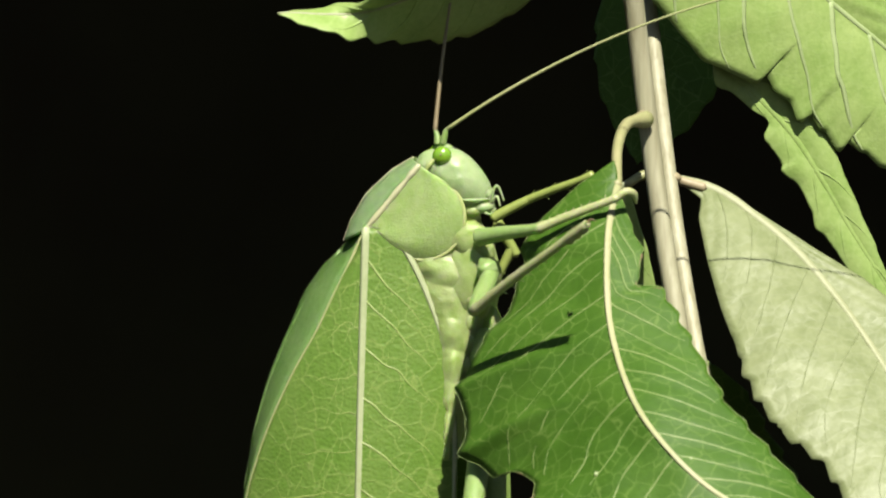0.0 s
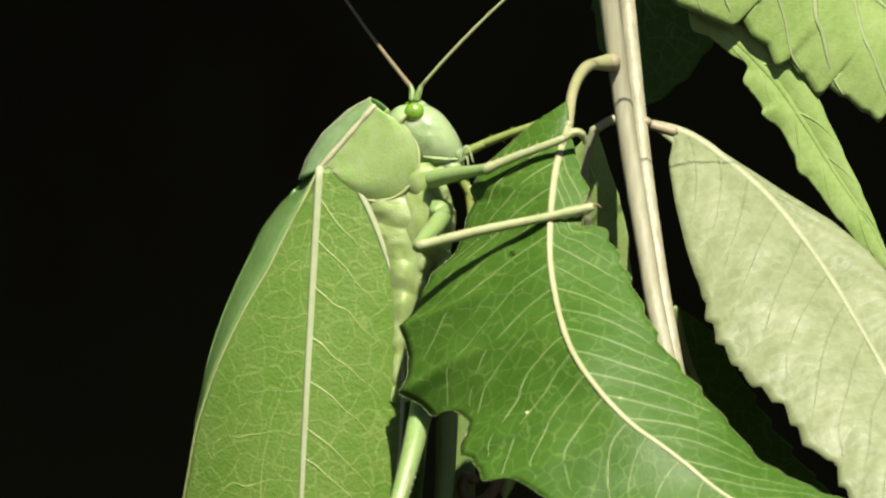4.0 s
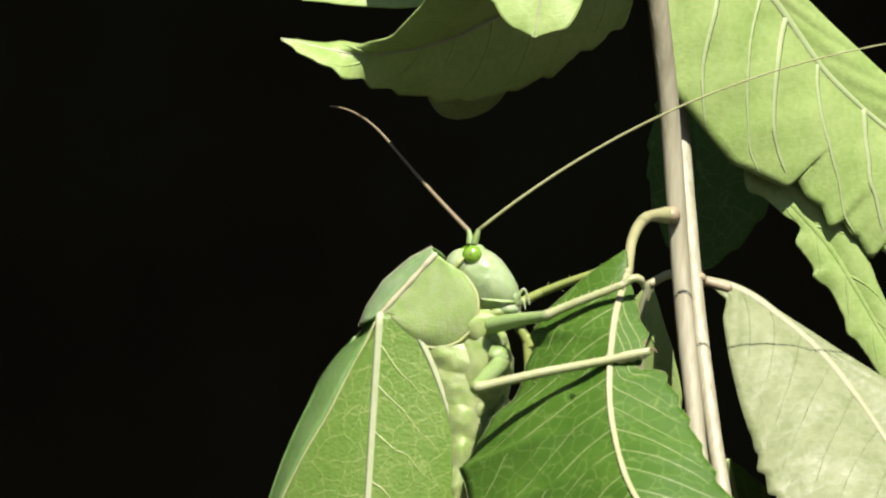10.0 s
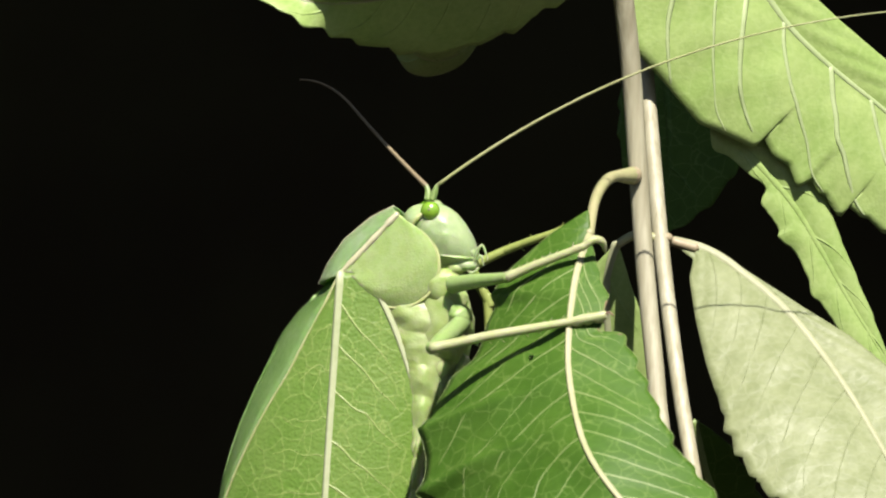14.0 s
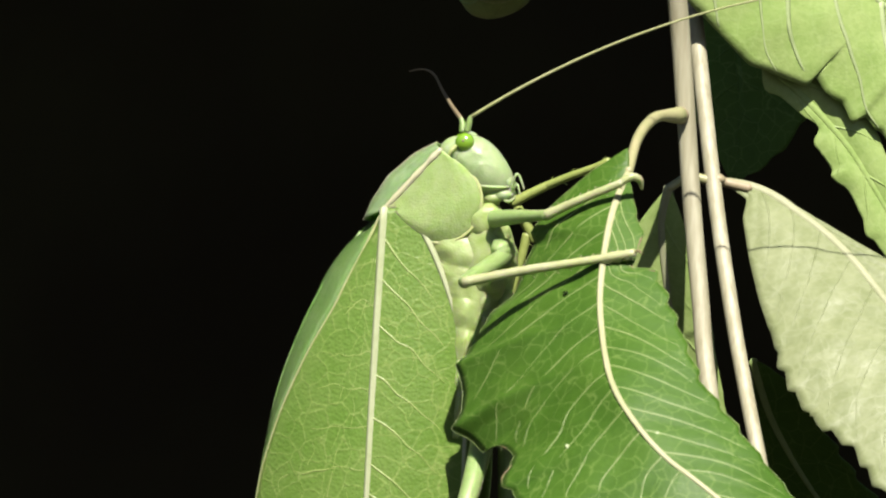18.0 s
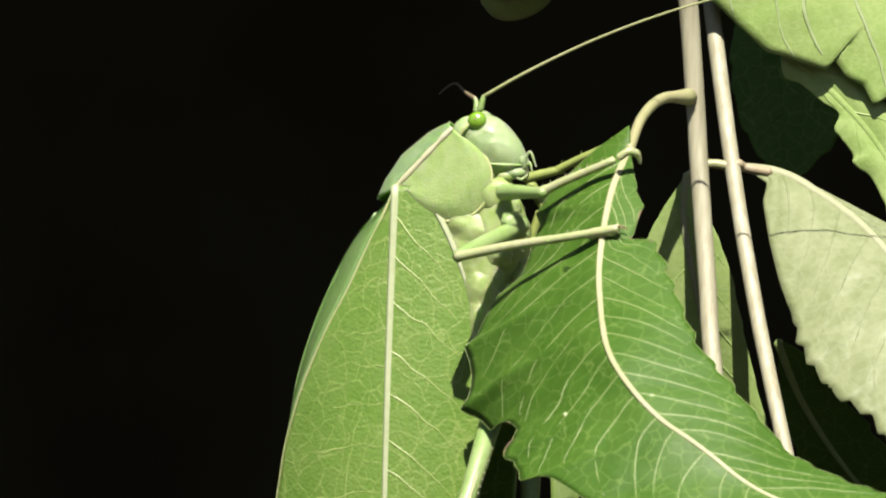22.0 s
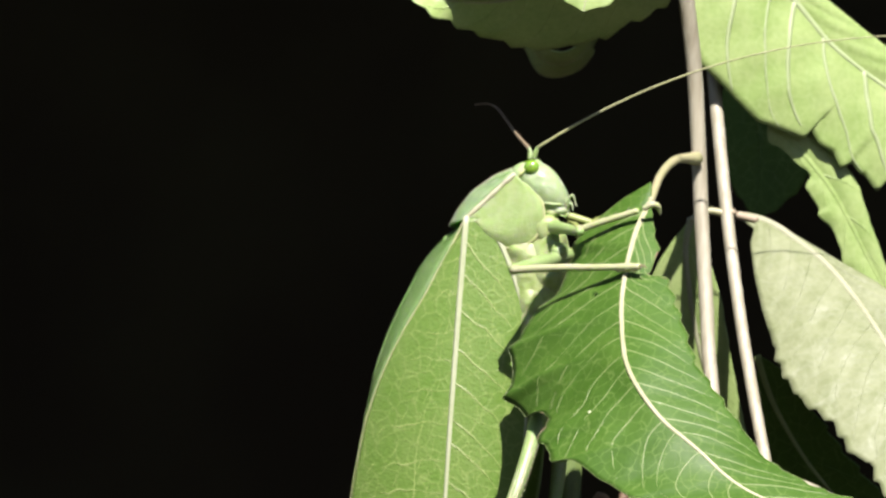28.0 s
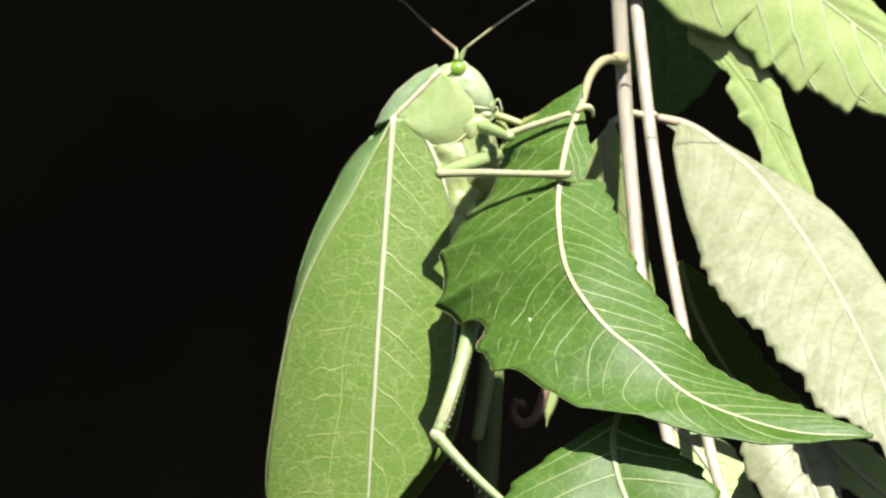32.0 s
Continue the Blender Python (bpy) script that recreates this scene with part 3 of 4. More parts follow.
L_STEM_FRONT = [(13.9, 7.3, 35.0), (15.9, 11.4, 20.0), (17.1, 12.1, 10.0), (17.7, 11.8, 5.0), (18.4, 11.2, 0.0), (19.2, 10.1, -5.0), (20.0, 8.6, -10.0), (22.3, 4.5, -20.0), (25.3, -1.3, -30.0), (29.3, -8.7, -40.0)]
L_STEM_BACK = [(15.6, 26.5, 30.0), (16.8, 23.6, 20.0), (18.3, 19.4, 10.0), (19.1, 17.3, 5.0), (20.0, 15.0, 0.0), (21.0, 12.6, -5.0), (22.1, 10.0, -10.0), (24.6, 4.3, -20.0), (27.5, -2.3, -30.0), (31.0, -9.6, -40.0)]
L_PETIOLE_MAIN = [(16.6, 11.0, 10.6), (14.9, 7.6, 10.1), (14.0, 3.0, 8.1), (13.8, -2.0, 5.0)]
L_PETIOLE_PALE = [(19.0, 17.6, 5.8), (19.9, 18.9, 5.6), (22.0, 18.6, 5.1)]
L_PETIOLE_BEHIND = [(19.0, 17.6, 5.6), (17.0, 17.2, 5.9), (15.3, 16.5, 4.9)]
L_PETIOLE_LOW = [(25.7, 3.1, -22.3), (27.3, 3.1, -22.4), (29.6, 2.8, -23.2), (32.0, 2.5, -24.3)]
L_FAR_STEM = [(3.6, 20.0, -16.2), (3.9, 20.0, -24.4), (4.8, 20.0, -39.5)]


twig_front = thing("twig", "pale woody twig with drooping toothed green leaves", "twig", group="twigs")
twig_back = thing("twig", "pale twig bearing a leaf turned underside out", "twig", group="twigs")

part("branch", tube([(520, 130, -1298), (470, 120, -300), (300, 90, 110), (120, 40, 140), (40, 18, 105), (17, 10, 62)], [(0, 3.4), (0.6, 2.0), (1, 1.05)], seg=10, n=90), M_STEM, twig_front)
front_stem = part("stem", tube([(22, 12, 75), (14.6, 7.5, 50)] + L_STEM_FRONT, [(0, 1.0), (0.3, 0.88), (0.45, 0.84), (1, 0.62)], seg=14, n=110), M_STEM, twig_front, "cream bark with faint brown nodes")
part("stem", tube([(40, 18, 105), (21, 13, 66), (16.2, 22, 44)] + L_STEM_BACK, [(0, 0.95), (0.4, 0.7), (0.6, 0.7), (1, 0.56)], seg=12, n=120), M_STEM, twig_back, "cream bark")
part("petiole", tube(L_PETIOLE_MAIN, [(0, 0.75), (0.15, 0.48), (0.7, 0.42), (1, 0.4)], seg=10, n=30), M_PETIOLE, twig_front, "curved greenish leaf stalk, brownish at its base")
part("petiole", tube(L_PETIOLE_PALE, [(0, 0.6), (0.4, 0.42), (1, 0.4)], seg=10), M_SWELL, twig_back)
part("petiole", tube(L_PETIOLE_BEHIND, [(0, 0.45), (1, 0.35)], seg=10), M_PETIOLE, twig_back)
part("petiole", tube(L_PETIOLE_LOW, [(0, 0.6), (1, 0.4)], seg=10), M_STEM, twig_back)
main_leaf = leaf(twig_front, *C_MAIN, M_LEAF, M_VEIN, M_VEIN_FINE, "glossy dark green leaf, bitten on both margins", teeth=(19, 0.4), right_teeth=1.0, camber=(0.08, 0.045), veins=23, slope=0.10, rib_r=0.34, vein_r=0.072, quilt=0.05, sharp=True, nu=300, nv=36, vein_seed=4)
leaf(twig_back, *C_PALE, M_UNDER, M_VEIN_PALE, M_UNDER, "pale leaf seen from its matt underside", teeth=(24, 0.55), right_teeth=0.0, tooth_from=0.27, camber=(0.12, 0.06), right_veins=False, sharp=True, veins=14, rib_r=0.42, vein_r=0.1, quilt=0.1, nu=220, vein_seed=5)
leaf(twig_back, *C_TOP_RIGHT, M_MID, M_VEIN_SOFT, M_VEIN_SOFT, "large light green leaf with whitish side veins", right_veins=False, right_teeth=0.2, sharp=True, tooth_from=0.5, teeth=(24, 0.3), camber=(0.1, 0.1), veins=9, slope=0.2, reach=0.97, rib_r=0.4, vein_r=0.3, quilt=0.12, nu=200, vein_seed=6)
thin_leaf = leaf(twig_back, *C_THIN, M_MID, M_MID, M_MID, "narrow folded light green leaf", teeth=(9, 0.15), camber=(0.2, 0.2), veins=5, vein_seed=7, pivot=(22.5, 24.9, 16.3))
leaf(twig_back, *C_DARK_BACK, M_LEAF, M_LEAF, M_LEAF, "dark leaf in shade", teeth=(7, 0.5), veins=6, vein_seed=8)
leaf(twig_back, *C_BEHIND, M_MID, M_VEIN_PALE, M_MID, "hanging leaf with its underside out", teeth=(9, 0.12), camber=(0.15, 0.15), veins=7, vein_seed=9)
leaf(twig_back, *C_DARK_LOW, M_LEAF, M_VEIN_FINE, M_LEAF, "shaded green leaf", teeth=(9, 0.5), veins=6, vein_seed=10)
leaf(twig_front, *C_LOWER, M_LEAF, M_VEIN_FINE, M_VEIN_FINE, "dark green leaf, partly shaded", teeth=(10, 0.6), camber=(0.12, 0.12), veins=9, quilt=0.08, vein_seed=11)
leaf(twig_back, *C_LOW_A, M_MID, M_VEIN_PALE, M_MID, "light green leaf", teeth=(7, 0.4), veins=5, vein_seed=12)
leaf(twig_back, *C_LOW_B, M_UNDER, M_VEIN_PALE, M_UNDER, "olive underside of a leaf", teeth=(7, 0.4), camber=(0.2, 0.2), veins=5, vein_seed=13)
leaf(twig_back, *C_LOW_C, M_MID, M_VEIN_PALE, M_MID, "light green leaf", teeth=(6, 0.4), veins=4, vein_seed=14)
upper_leaf = leaf(twig_front, *C_UPPER_LEFT, M_MID, M_VEIN_PALE, M_MID, "light green leaf with a folded upper margin", teeth=(11, 0.7), camber=(0.1, 0.1), veins=8, slope=0.1, vein_r=0.13, vein_seed=15, pivot=(13.6, 8.0, 31.0))
leaf(twig_front, *C_FRONT_TIP, M_MID, M_VEIN_PALE, M_MID, "tip of a light green leaf hanging down", teeth=(11, 0.8), camber=(0.1, 0.1), veins=7, vein_seed=16)
leaf(twig_front, *C_ROLLED, M_MID, M_VEIN_PALE, M_MID, "narrow rolled leaf with a withered orange tip", teeth=(3, 0.1), camber=(0.5, 0.5), veins=2, vein_seed=17)
leaf(twig_front, *C_FAR_SMALL, M_MID, M_MID, M_MID, "small curled green leaf", teeth=(3, 0.2), camber=(0.3, 0.3), veins=4, vein_seed=18)
# two leaves added out of view, blocking sun from the dark back leaf
leaf(twig_back, [(40, 18, 104), (36, 21, 88), (33, 23, 66), (32, 24, 40)], [(40, 18, 104), (21, 21, 86), (17, 23, 64), (32, 24, 40)], [(40, 18, 104), (50, 21, 86), (47, 23, 62), (32, 24, 40)], M_LEAF, M_VEIN_FINE, M_LEAF, "unseen dark green leaf hung above to cast shade", teeth=(9, 0.5), veins=6, vein_seed=23)
leaf(twig_back, [(21, 13, 66), (28, 18, 62), (36, 22, 60), (46, 26, 57)], [(21, 13, 66), (28, 9, 62), (36, 8, 60), (46, 26, 57)], [(21, 13, 66), (24, 28, 62), (34, 38, 60), (46, 26, 57)], M_LEAF, M_VEIN_FINE, M_LEAF, "unseen dark green leaf spread level to cast shade", teeth=(9, 0.5), veins=6, vein_seed=22)

far = thing("stalk", "thin dark green stalk out of focus", "stalk")
part("stem", tube(L_FAR_STEM + [(6, 22, -400), (8, 25, -1300)], 1.2, n=60), M_GREEN_STEM, far)


# ---- small things ----
part("bitten_rim", tube([tuple(Vector(p) + Vector((-0.05, -0.05, 0))) for p in C_MAIN[2][2:5]], 0.08, seg=6, n=24), M_BROWN, main_leaf, "dry brown bitten edge")
part("bitten_rim", tube([tuple(Vector(p) + Vector((0.05, -0.05, 0))) for p in C_MAIN[1][17:21]], 0.06, seg=6, n=30), M_BROWN, main_leaf, "dry brown bitten edge")


def on_main_leaf(x, z):
    """The place of the main leaf's upper side that is nearest to x, z; mm."""
    places = (SURFACE[4](0.05 + 0.75 * i / 60, j / 14) for i in range(61) for j in range(-14, 15))
    return min(places, key=lambda p: (p.x - x) ** 2 + (p.z - z) ** 2)


for x, z, r in ((12.0, -17.0, 0.30), (19.0, -16.0, 0.24)):
    part("pale_speck", lump(on_main_leaf(x, z), (r, 0.012, r * 0.6), seg=12, rings=8, turn=(-30, 25, 0)), M_VEIN_FINE, main_leaf, "pale dry speck")
for side in (-1.0, 1.0):
    part("margin", tube([SURFACE[4](0.03 + 0.94 * k / 150, side) for k in range(151)], [(0, 0.018), (0.5, 0.025), (1, 0.018)], seg=5, n=300), M_VEIN_FINE, main_leaf, "thin yellowish rim of the blade")
part("node", lump((16.6, 11.2, 10.6), (0.75, 0.95, 0.75), seg=18, rings=12), M_SWELL, front_stem, "pinkish brown swelling at the stalk's base")
part("node", lump((19.3, 17.8, 5.8), (0.7, 0.7, 0.5), seg=18, rings=12), M_SWELL, twig_back, "pinkish brown swelling at the stalk's base")
main_leaf_drop = thing("water_drop", "tiny clear water drop on the green leaf", "drop")
part("drop", lump(on_main_leaf(9.7, -4.9), (0.24, 0.18, 0.28), seg=16, rings=10), M_DROP, main_leaf_drop)
tendril = part("tendril", tube([(20, 24, -17), (13, 19, -19), (9.6, 16, -22.0), (8.4, 15, -25.2), (7.0, 15, -26.2), (5.9, 15, -25.2), (6.2, 15, -24.0), (7.0, 15, -24.4)], [(0, 0.3), (0.6, 0.55), (1, 0.45)], seg=8, n=50), M_BROWN, twig_back, "withered pinkish brown shoot curling up")
part("dry_leaf", sheet(lambda u, v: Vector((9.8 - 0.5 * u + v * 0.8 * math.sin(math.pi * min(0.98, u + 0.1)), 15.5 + 0.4 * v * v, -21.5 - 5.0 * u)), 20, 6, 0.1), M_MID, tendril, "small shrivelled leaf")

# ---- katydid ----
K = thing("katydid", "leaf-green katydid clinging head up to a leaf", "insect")


def wing_point(u, v, dy=0.0, mirror=1.0):
    """The tegmen: u from hinge to tip, v from the dorsal fold (-1) over the main vein (0) to the costal margin (1); mm."""
    d = u * 43.5
    if v < 0:
        w = -knots([(0, 0.2), (2, 0.9), (4, 2.0), (8, 3.8), (12, 6.1), (17, 8.3), (21, 9.5), (27, 10.4), (34, 11.1), (38, 11.1), (41, 9.8), (43.5, 5.8)], d)
    else:
        w = knots([(0, 2.0), (1.5, 3.4), (6, 5.5), (10, 7.0), (16, 7.6), (21, 7.7), (27, 7.4), (31, 6.8), (34, 5.6), (38, 2.8), (41, -0.8), (43.5, -5.0)], d)
    x = w * abs(v)
    y = 1.35 - 1.15 * math.sin(math.pi * min(1.0, u * 0.9)) + 0.030 * x * x * (1.2 if v < 0 else 1.0) + 0.7 * max(0, -v) ** 3 * max(0.0, 1 - u * 1.6)
    return Vector((-6.1 - 0.02 * d + x, mirror * y + dy, 1.7 - d * 1.01))


def tegmen(near):
    fn = (lambda u, v: wing_point(u, v)) if near else (lambda u, v: wing_point(u, v, dy=17.0, mirror=-1.0))
    w = part("tegmen", sheet(fn, 90, 36, 0.16), M_WING, K, "leaf-like green wing cover with pale veins")
    if not near:
        return
    rng = random.Random(3)

    def vein(path, r, material):
        pts = [fn(min(0.985, max(0.0, u)), v) + Vector((0, -0.07, 0)) for u, v in path]
        part("vein", tube(pts, r, seg=6, n=40, flat=0.28), material, w)

    vein([(k / 20, 0.0) for k in range(20)], [(0, 0.40), (0.5, 0.30), (1, 0.12)], M_WING_VEIN)
    vein([(0.02 + k * 0.06, 0.97) for k in range(12)], [(0, 0.28), (0.6, 0.2), (1, 0.1)], M_WING_VEIN)
    vein([(0.01 + k * 0.06, -0.99) for k in range(16)], [(0, 0.15), (0.4, 0.13), (1, 0.05)], M_RIM)
    def wander(path, r, jitter):
        vein([(u + rng.uniform(-jitter, jitter) * 0.25, v + rng.uniform(-jitter, jitter)) if 0 < q < len(path) - 1 else (u, v) for q, (u, v) in enumerate(path)], r, M_WING_FINE)

    last = []
    for k in range(11):
        u0 = 0.06 + k * 0.08 + rng.uniform(-0.015, 0.015)
        rise = 0.10 + rng.uniform(-0.01, 0.02)
        bend = [0.0] + [rng.uniform(-0.005, 0.005) for _ in range(7)]
        path = [(u0 + rise * s + 0.05 * s * s + bend[q], s * 0.95) for q, s in enumerate([q / 7 for q in range(8)])]
        wander(path, [(0, 0.11), (0.4, 0.075), (1, 0.035)], 0.0)
        for q in (2, 4, 6):
            a = path[q]
            if last:
                b = last[min(7, q + 1)]
                m = ((a[0] + b[0]) / 2 + rng.uniform(-0.01, 0.01), (a[1] + b[1]) / 2 + rng.uniform(-0.06, 0.06))
                wander([b, ((b[0] + m[0]) / 2, b[1] + 0.03), m, a], [(0, 0.05), (0.5, 0.035), (1, 0.05)], 0.012)
                if q != 4:
                    wander([m, (m[0] + 0.012, m[1] + 0.08), (m[0] + 0.01, m[1] + 0.16)], [(0, 0.04), (1, 0.02)], 0.01)
        last = path
    for k in range(11):
        u0 = 0.12 + k * 0.075 + rng.uniform(-0.015, 0.015)
        bow = rng.uniform(0.005, 0.03)
        reach = rng.uniform(0.75, 0.93)
        path = [(u0 - bow * math.sin(s * math.pi) + 0.015 * s + rng.uniform(-0.006, 0.006), -s * reach) for s in [q / 8 for q in range(9)]]
        heavy = u0 > 0.42
        wander(path, [(0, 0.06), (0.3, 0.05), (0.6, 0.11 if heavy else 0.06), (1, 0.04)], 0.0)
        if heavy:
            hook = rng.uniform(0.5, 0.62)
            wander([path[5], (u0 + 0.01, -hook - 0.16), (u0 + 0.03, -hook - 0.24), (u0 + 0.055, -hook - 0.2)], [(0, 0.09), (0.5, 0.07), (1, 0.03)], 0.01)
            wander([(u0 - bow, -hook), (u0 - bow - 0.03, -hook + 0.04), (u0 - 0.055, -hook - 0.02)], [(0, 0.06), (1, 0.03)], 0.01)
        wander([path[3], (path[3][0] + 0.03, path[3][1] - 0.03), (path[4][0] + 0.06, path[4][1])], [(0, 0.045), (1, 0.03)], 0.01)
        wander([path[2], (path[2][0] - 0.03, path[2][1] + 0.02), (path[2][0] - 0.055, path[2][1] - 0.02)], [(0, 0.04), (1, 0.03)], 0.01)
    vein([(0.45, -0.30), (0.55, -0.34), (0.66, -0.32), (0.78, -0.36), (0.95, -0.45)], [(0, 0.05), (0.5, 0.08), (1, 0.05)], M_WING_FINE)


tegmen(True)
tegmen(False)


def dorsal_point(u, v):
    """The dorsal field, from the near fold (v -1) over the back to the far one (v 1)."""
    a = wing_point(u * 0.8, -1.0)
    b = wing_point(u * 0.8, -1.0, dy=17.0, mirror=-1.0)
    p = a.lerp(b, (v + 1) / 2)
    p.x -= (1 - v * v) * knots([(0, 1.3), (0.03, 1.8), (0.08, 2.8), (0.15, 3.3), (0.25, 3.1), (0.42, 2.0), (0.6, 0.7), (1, 0.15)], u)
    return p


part("dorsal_field", sheet(dorsal_point, 50, 16, 0.14), M_BACK, K, "glossy bluish green fold of the wing covers")
part("vein", tube([dorsal_point(u, -0.45) + Vector((-0.1, -0.1, 0)) for u in (0.05, 0.2, 0.4, 0.6)], [(0, 0.12), (1, 0.05)], seg=6), M_BACK, K)

# pronotum: the flat top between two white lines, and a rounded shield on each side
CAR_A, CAR_B = Vector((-1.9, 1.6, 6.8)), Vector((-6.3, 1.6, 1.5))


def disc_point(u, v):
    a = CAR_A.lerp(CAR_B, u)
    w = 6.6 + 1.5 * u
    p = a + Vector((0, w * (v + 1) / 2, 0))
    back = Vector((-0.76, 0, 0.62))
    return p + back * ((1 - v ** 4) * knots([(0, 0.9), (0.25, 1.6), (0.6, 2.0), (0.85, 1.6), (1, 1.0)], u)) + Vector((-0.64, 0, -0.77)) * ((1 - v ** 4) * 1.8 * u ** 2.2)


pron = part("pronotum", sheet(disc_point, 30, 20, 0.25), M_SADDLE, K, "bluish green saddle behind the head")
part("keel", tube([CAR_A.lerp(CAR_B, k / 6) + Vector((0.0, -0.05, 0)) + Vector((0.10, 0, 0.12)) * math.sin(k * 2.1) for k in range(7)], [(0, 0.2), (0.15, 0.3), (0.22, 0.18), (0.4, 0.27), (0.55, 0.22), (0.8, 0.27), (1, 0.15)], seg=8), M_CARINA, pron, "whitish line along the saddle")
beads = bmesh.new()
for k in range(40):
    c = disc_point(k / 39, -0.35)
    bmesh.ops.create_icosphere(beads, subdivisions=1, radius=0.00011, matrix=Matrix.Translation(c * 0.001 + Vector((-0.00008, -0.00002, 0.00008))))
part("beaded_edge", beads, M_CARINA, pron, "row of pale grains")


def shield_point(u, v, far=False):
    """u along the keel from front to back, v from the keel (-1) to the rounded lower margin (1)."""
    s = (v + 1) / 2
    top = CAR_A.lerp(CAR_B, u)
    ang = radians(64 - 236 * u)
    centre = Vector((-1.6, 0, 2.55))
    rim = centre + Vector((math.cos(ang) * 3.35, 0, math.sin(ang) * 3.35))
    p = top.lerp(rim, s)
    y = 1.6 - 0.42 * math.sin(min(1.0, s * 1.15) * math.pi / 2 * 1.2) * math.sin(math.pi * (0.15 + 0.7 * u)) + 0.55 * s ** 6 - 0.07 * noise.noise(Vector((u * 5, s * 5, 2.0)))
    return Vector((p.x, (9.6 - y) if far else y, p.z))


for far_side in (False, True):
    part("shield", sheet(lambda u, v: shield_point(u, v, far_side), 40, 24, 0.22), M_SHIELD, pron, "green side shield with a yellow rim")
    part("rim", tube([shield_point(k / 14, 1.0, far_side) + Vector((0, 0.08 if far_side else -0.08, 0)) for k in range(15)], 0.16, seg=6, n=50), M_RIM, pron)

# body under the wings
part("breast", lump((2.1, 3.3, -1.9), (2.3, 2.0, 3.9), seg=32, rings=22, shape=lambda p: p * (1 + 0.10 * noise.noise(p * 3.0 + Vector((5, 2, 1))))), M_BELLY, K)
part("thorax", lump((0.2, 5.6, -1.0), (3.2, 3.2, 4.8), turn=(0, -8, 0)), M_BELLY, K, "soft pale yellow-green chest")


def flank_point(u, v):
    """The soft side between the costal margin (v -1) and the belly (v 1), from the chest downward."""
    z = 3.2 - 20 * u
    s = (v + 1) / 2
    x0 = wing_point(min(1.0, max(0.02, (1.7 - z) / 43.9)), 1.0).x - 1.4 if z < 1.5 else -3.0
    x1 = knots([(-17, 0.8), (-12, 1.8), (-9, 2.7), (-7, 3.3), (-5.5, 3.8), (-4, 4.0), (-2.5, 4.3), (-1.5, 4.3), (0, 3.5), (1.5, 3.1), (3.2, 2.0)], z)
    y = 3.3 - 1.7 * math.sin(math.pi * min(1.0, 0.12 + s * 0.75)) + 2.5 * s ** 4
    q = z + 0.5 * s * 2.0
    y -= 0.2 * abs(math.sin(q * 1.25)) * math.sin(math.pi * s)
    y -= 0.18 * noise.noise(Vector((s * 4.0, z * 0.9, 1.5))) + 0.07 * noise.noise(Vector((s * 11.0, z * 2.4, 4.5)))
    return Vector((x0 + (x1 - x0) * s, y, z))


part("flank", sheet(flank_point, 110, 30, 0.3), M_BELLY, K, "wrinkled pale yellow-green side of the body")
for k in range(4):
    z = -5.6 - 1.75 * k
    x = 1.5 - 0.12 * k
    part("side_plate", lump((x, 2.35 + 0.1 * k, z), (1.2, 0.5, 0.95), seg=20, rings=12, turn=(0, 14, 0)), M_BELLY, K)
    part("plate_rim", tube([(x - 1.0, 2.05 + 0.1 * k, z + 0.7), (x, 1.95 + 0.1 * k, z + 0.85), (x + 0.95, 2.15 + 0.1 * k, z + 0.3)], [(0, 0.08), (0.5, 0.11), (1, 0.06)], seg=6), M_RIM, K)
for x, y, z, ax in ((3.0, 2.6, 0.0, (1.1, 1.0, 1.1)), (3.2, 2.7, -2.0, (1.3, 1.2, 1.4)), (2.6, 2.3, -3.9, (1.0, 0.9, 1.0)), (3.6, 4.4, -5.9, (0.9, 1.2, 1.5))):
    part("chest_lobe", lump((x, y, z), ax, seg=28, rings=18, shape=lambda p: p * (1 + 0.2 * noise.noise(p * 2.2 + Vector((x, y, z))))), M_BELLY, K)
for k in range(14):
    z = -4.8 - 1.95 * k
    r = knots([(0, 3.3), (5, 3.2), (10, 2.5), (13, 1.4)], k)
    part("abdomen_segment", lump((-0.9 - 0.2 * k, 6.4, z), (r * 0.85, r, 1.9), seg=24, rings=12, turn=(0, 6, 0)), M_BELLY, K)
part("spot", lump((0.95, 1.65, -2.45), (0.22, 0.14, 0.22), seg=12, rings=8), M_CARINA, K, "small white dot")

# head, built about its own joint
HEAD_AT = (0.9, 3.6, 5.0)


HEAD_OUT = [(-69, 2.8), (-43, 3.5), (-27, 3.25), (-12, 2.7), (14, 2.12), (38, 2.02), (58, 2.07), (91, 2.5), (118, 2.95), (149, 3.1), (180, 2.7), (234, 2.2), (291, 2.8)]


def head_shape(p):
    """The capsule: a profile about the cheek's middle, bulging to both sides."""
    a = math.degrees(math.atan2(p.y, p.x))
    a = a + 360 if a < -69 else a
    r = sum(knots(HEAD_OUT, min(291, max(-69, a + d))) for d in (-14, -7, 0, 7, 14)) / 5
    flat = math.hypot(p.x, p.y)
    side = math.copysign(abs(p.z) ** 0.85, p.z) * (2.05 - 0.25 * max(0.0, -p.y))
    dent = 0.05 * noise.noise(p * 3.1)
    k = math.radians(a)
    return Vector((1.3 + r * flat * math.cos(k), side * (1 + dent), -0.6 + r * flat * math.sin(k)))


def cheek(x, z, out=0.03):
    """A place on the near cheek."""
    a = math.degrees(math.atan2(z + 0.6, x - 1.3))
    a = a + 360 if a < -69 else a
    f = min(0.97, math.hypot(x - 1.3, z + 0.6) / knots(HEAD_OUT, a))
    return (x, -2.05 * (1 - f * f) ** 0.425 - out, z)


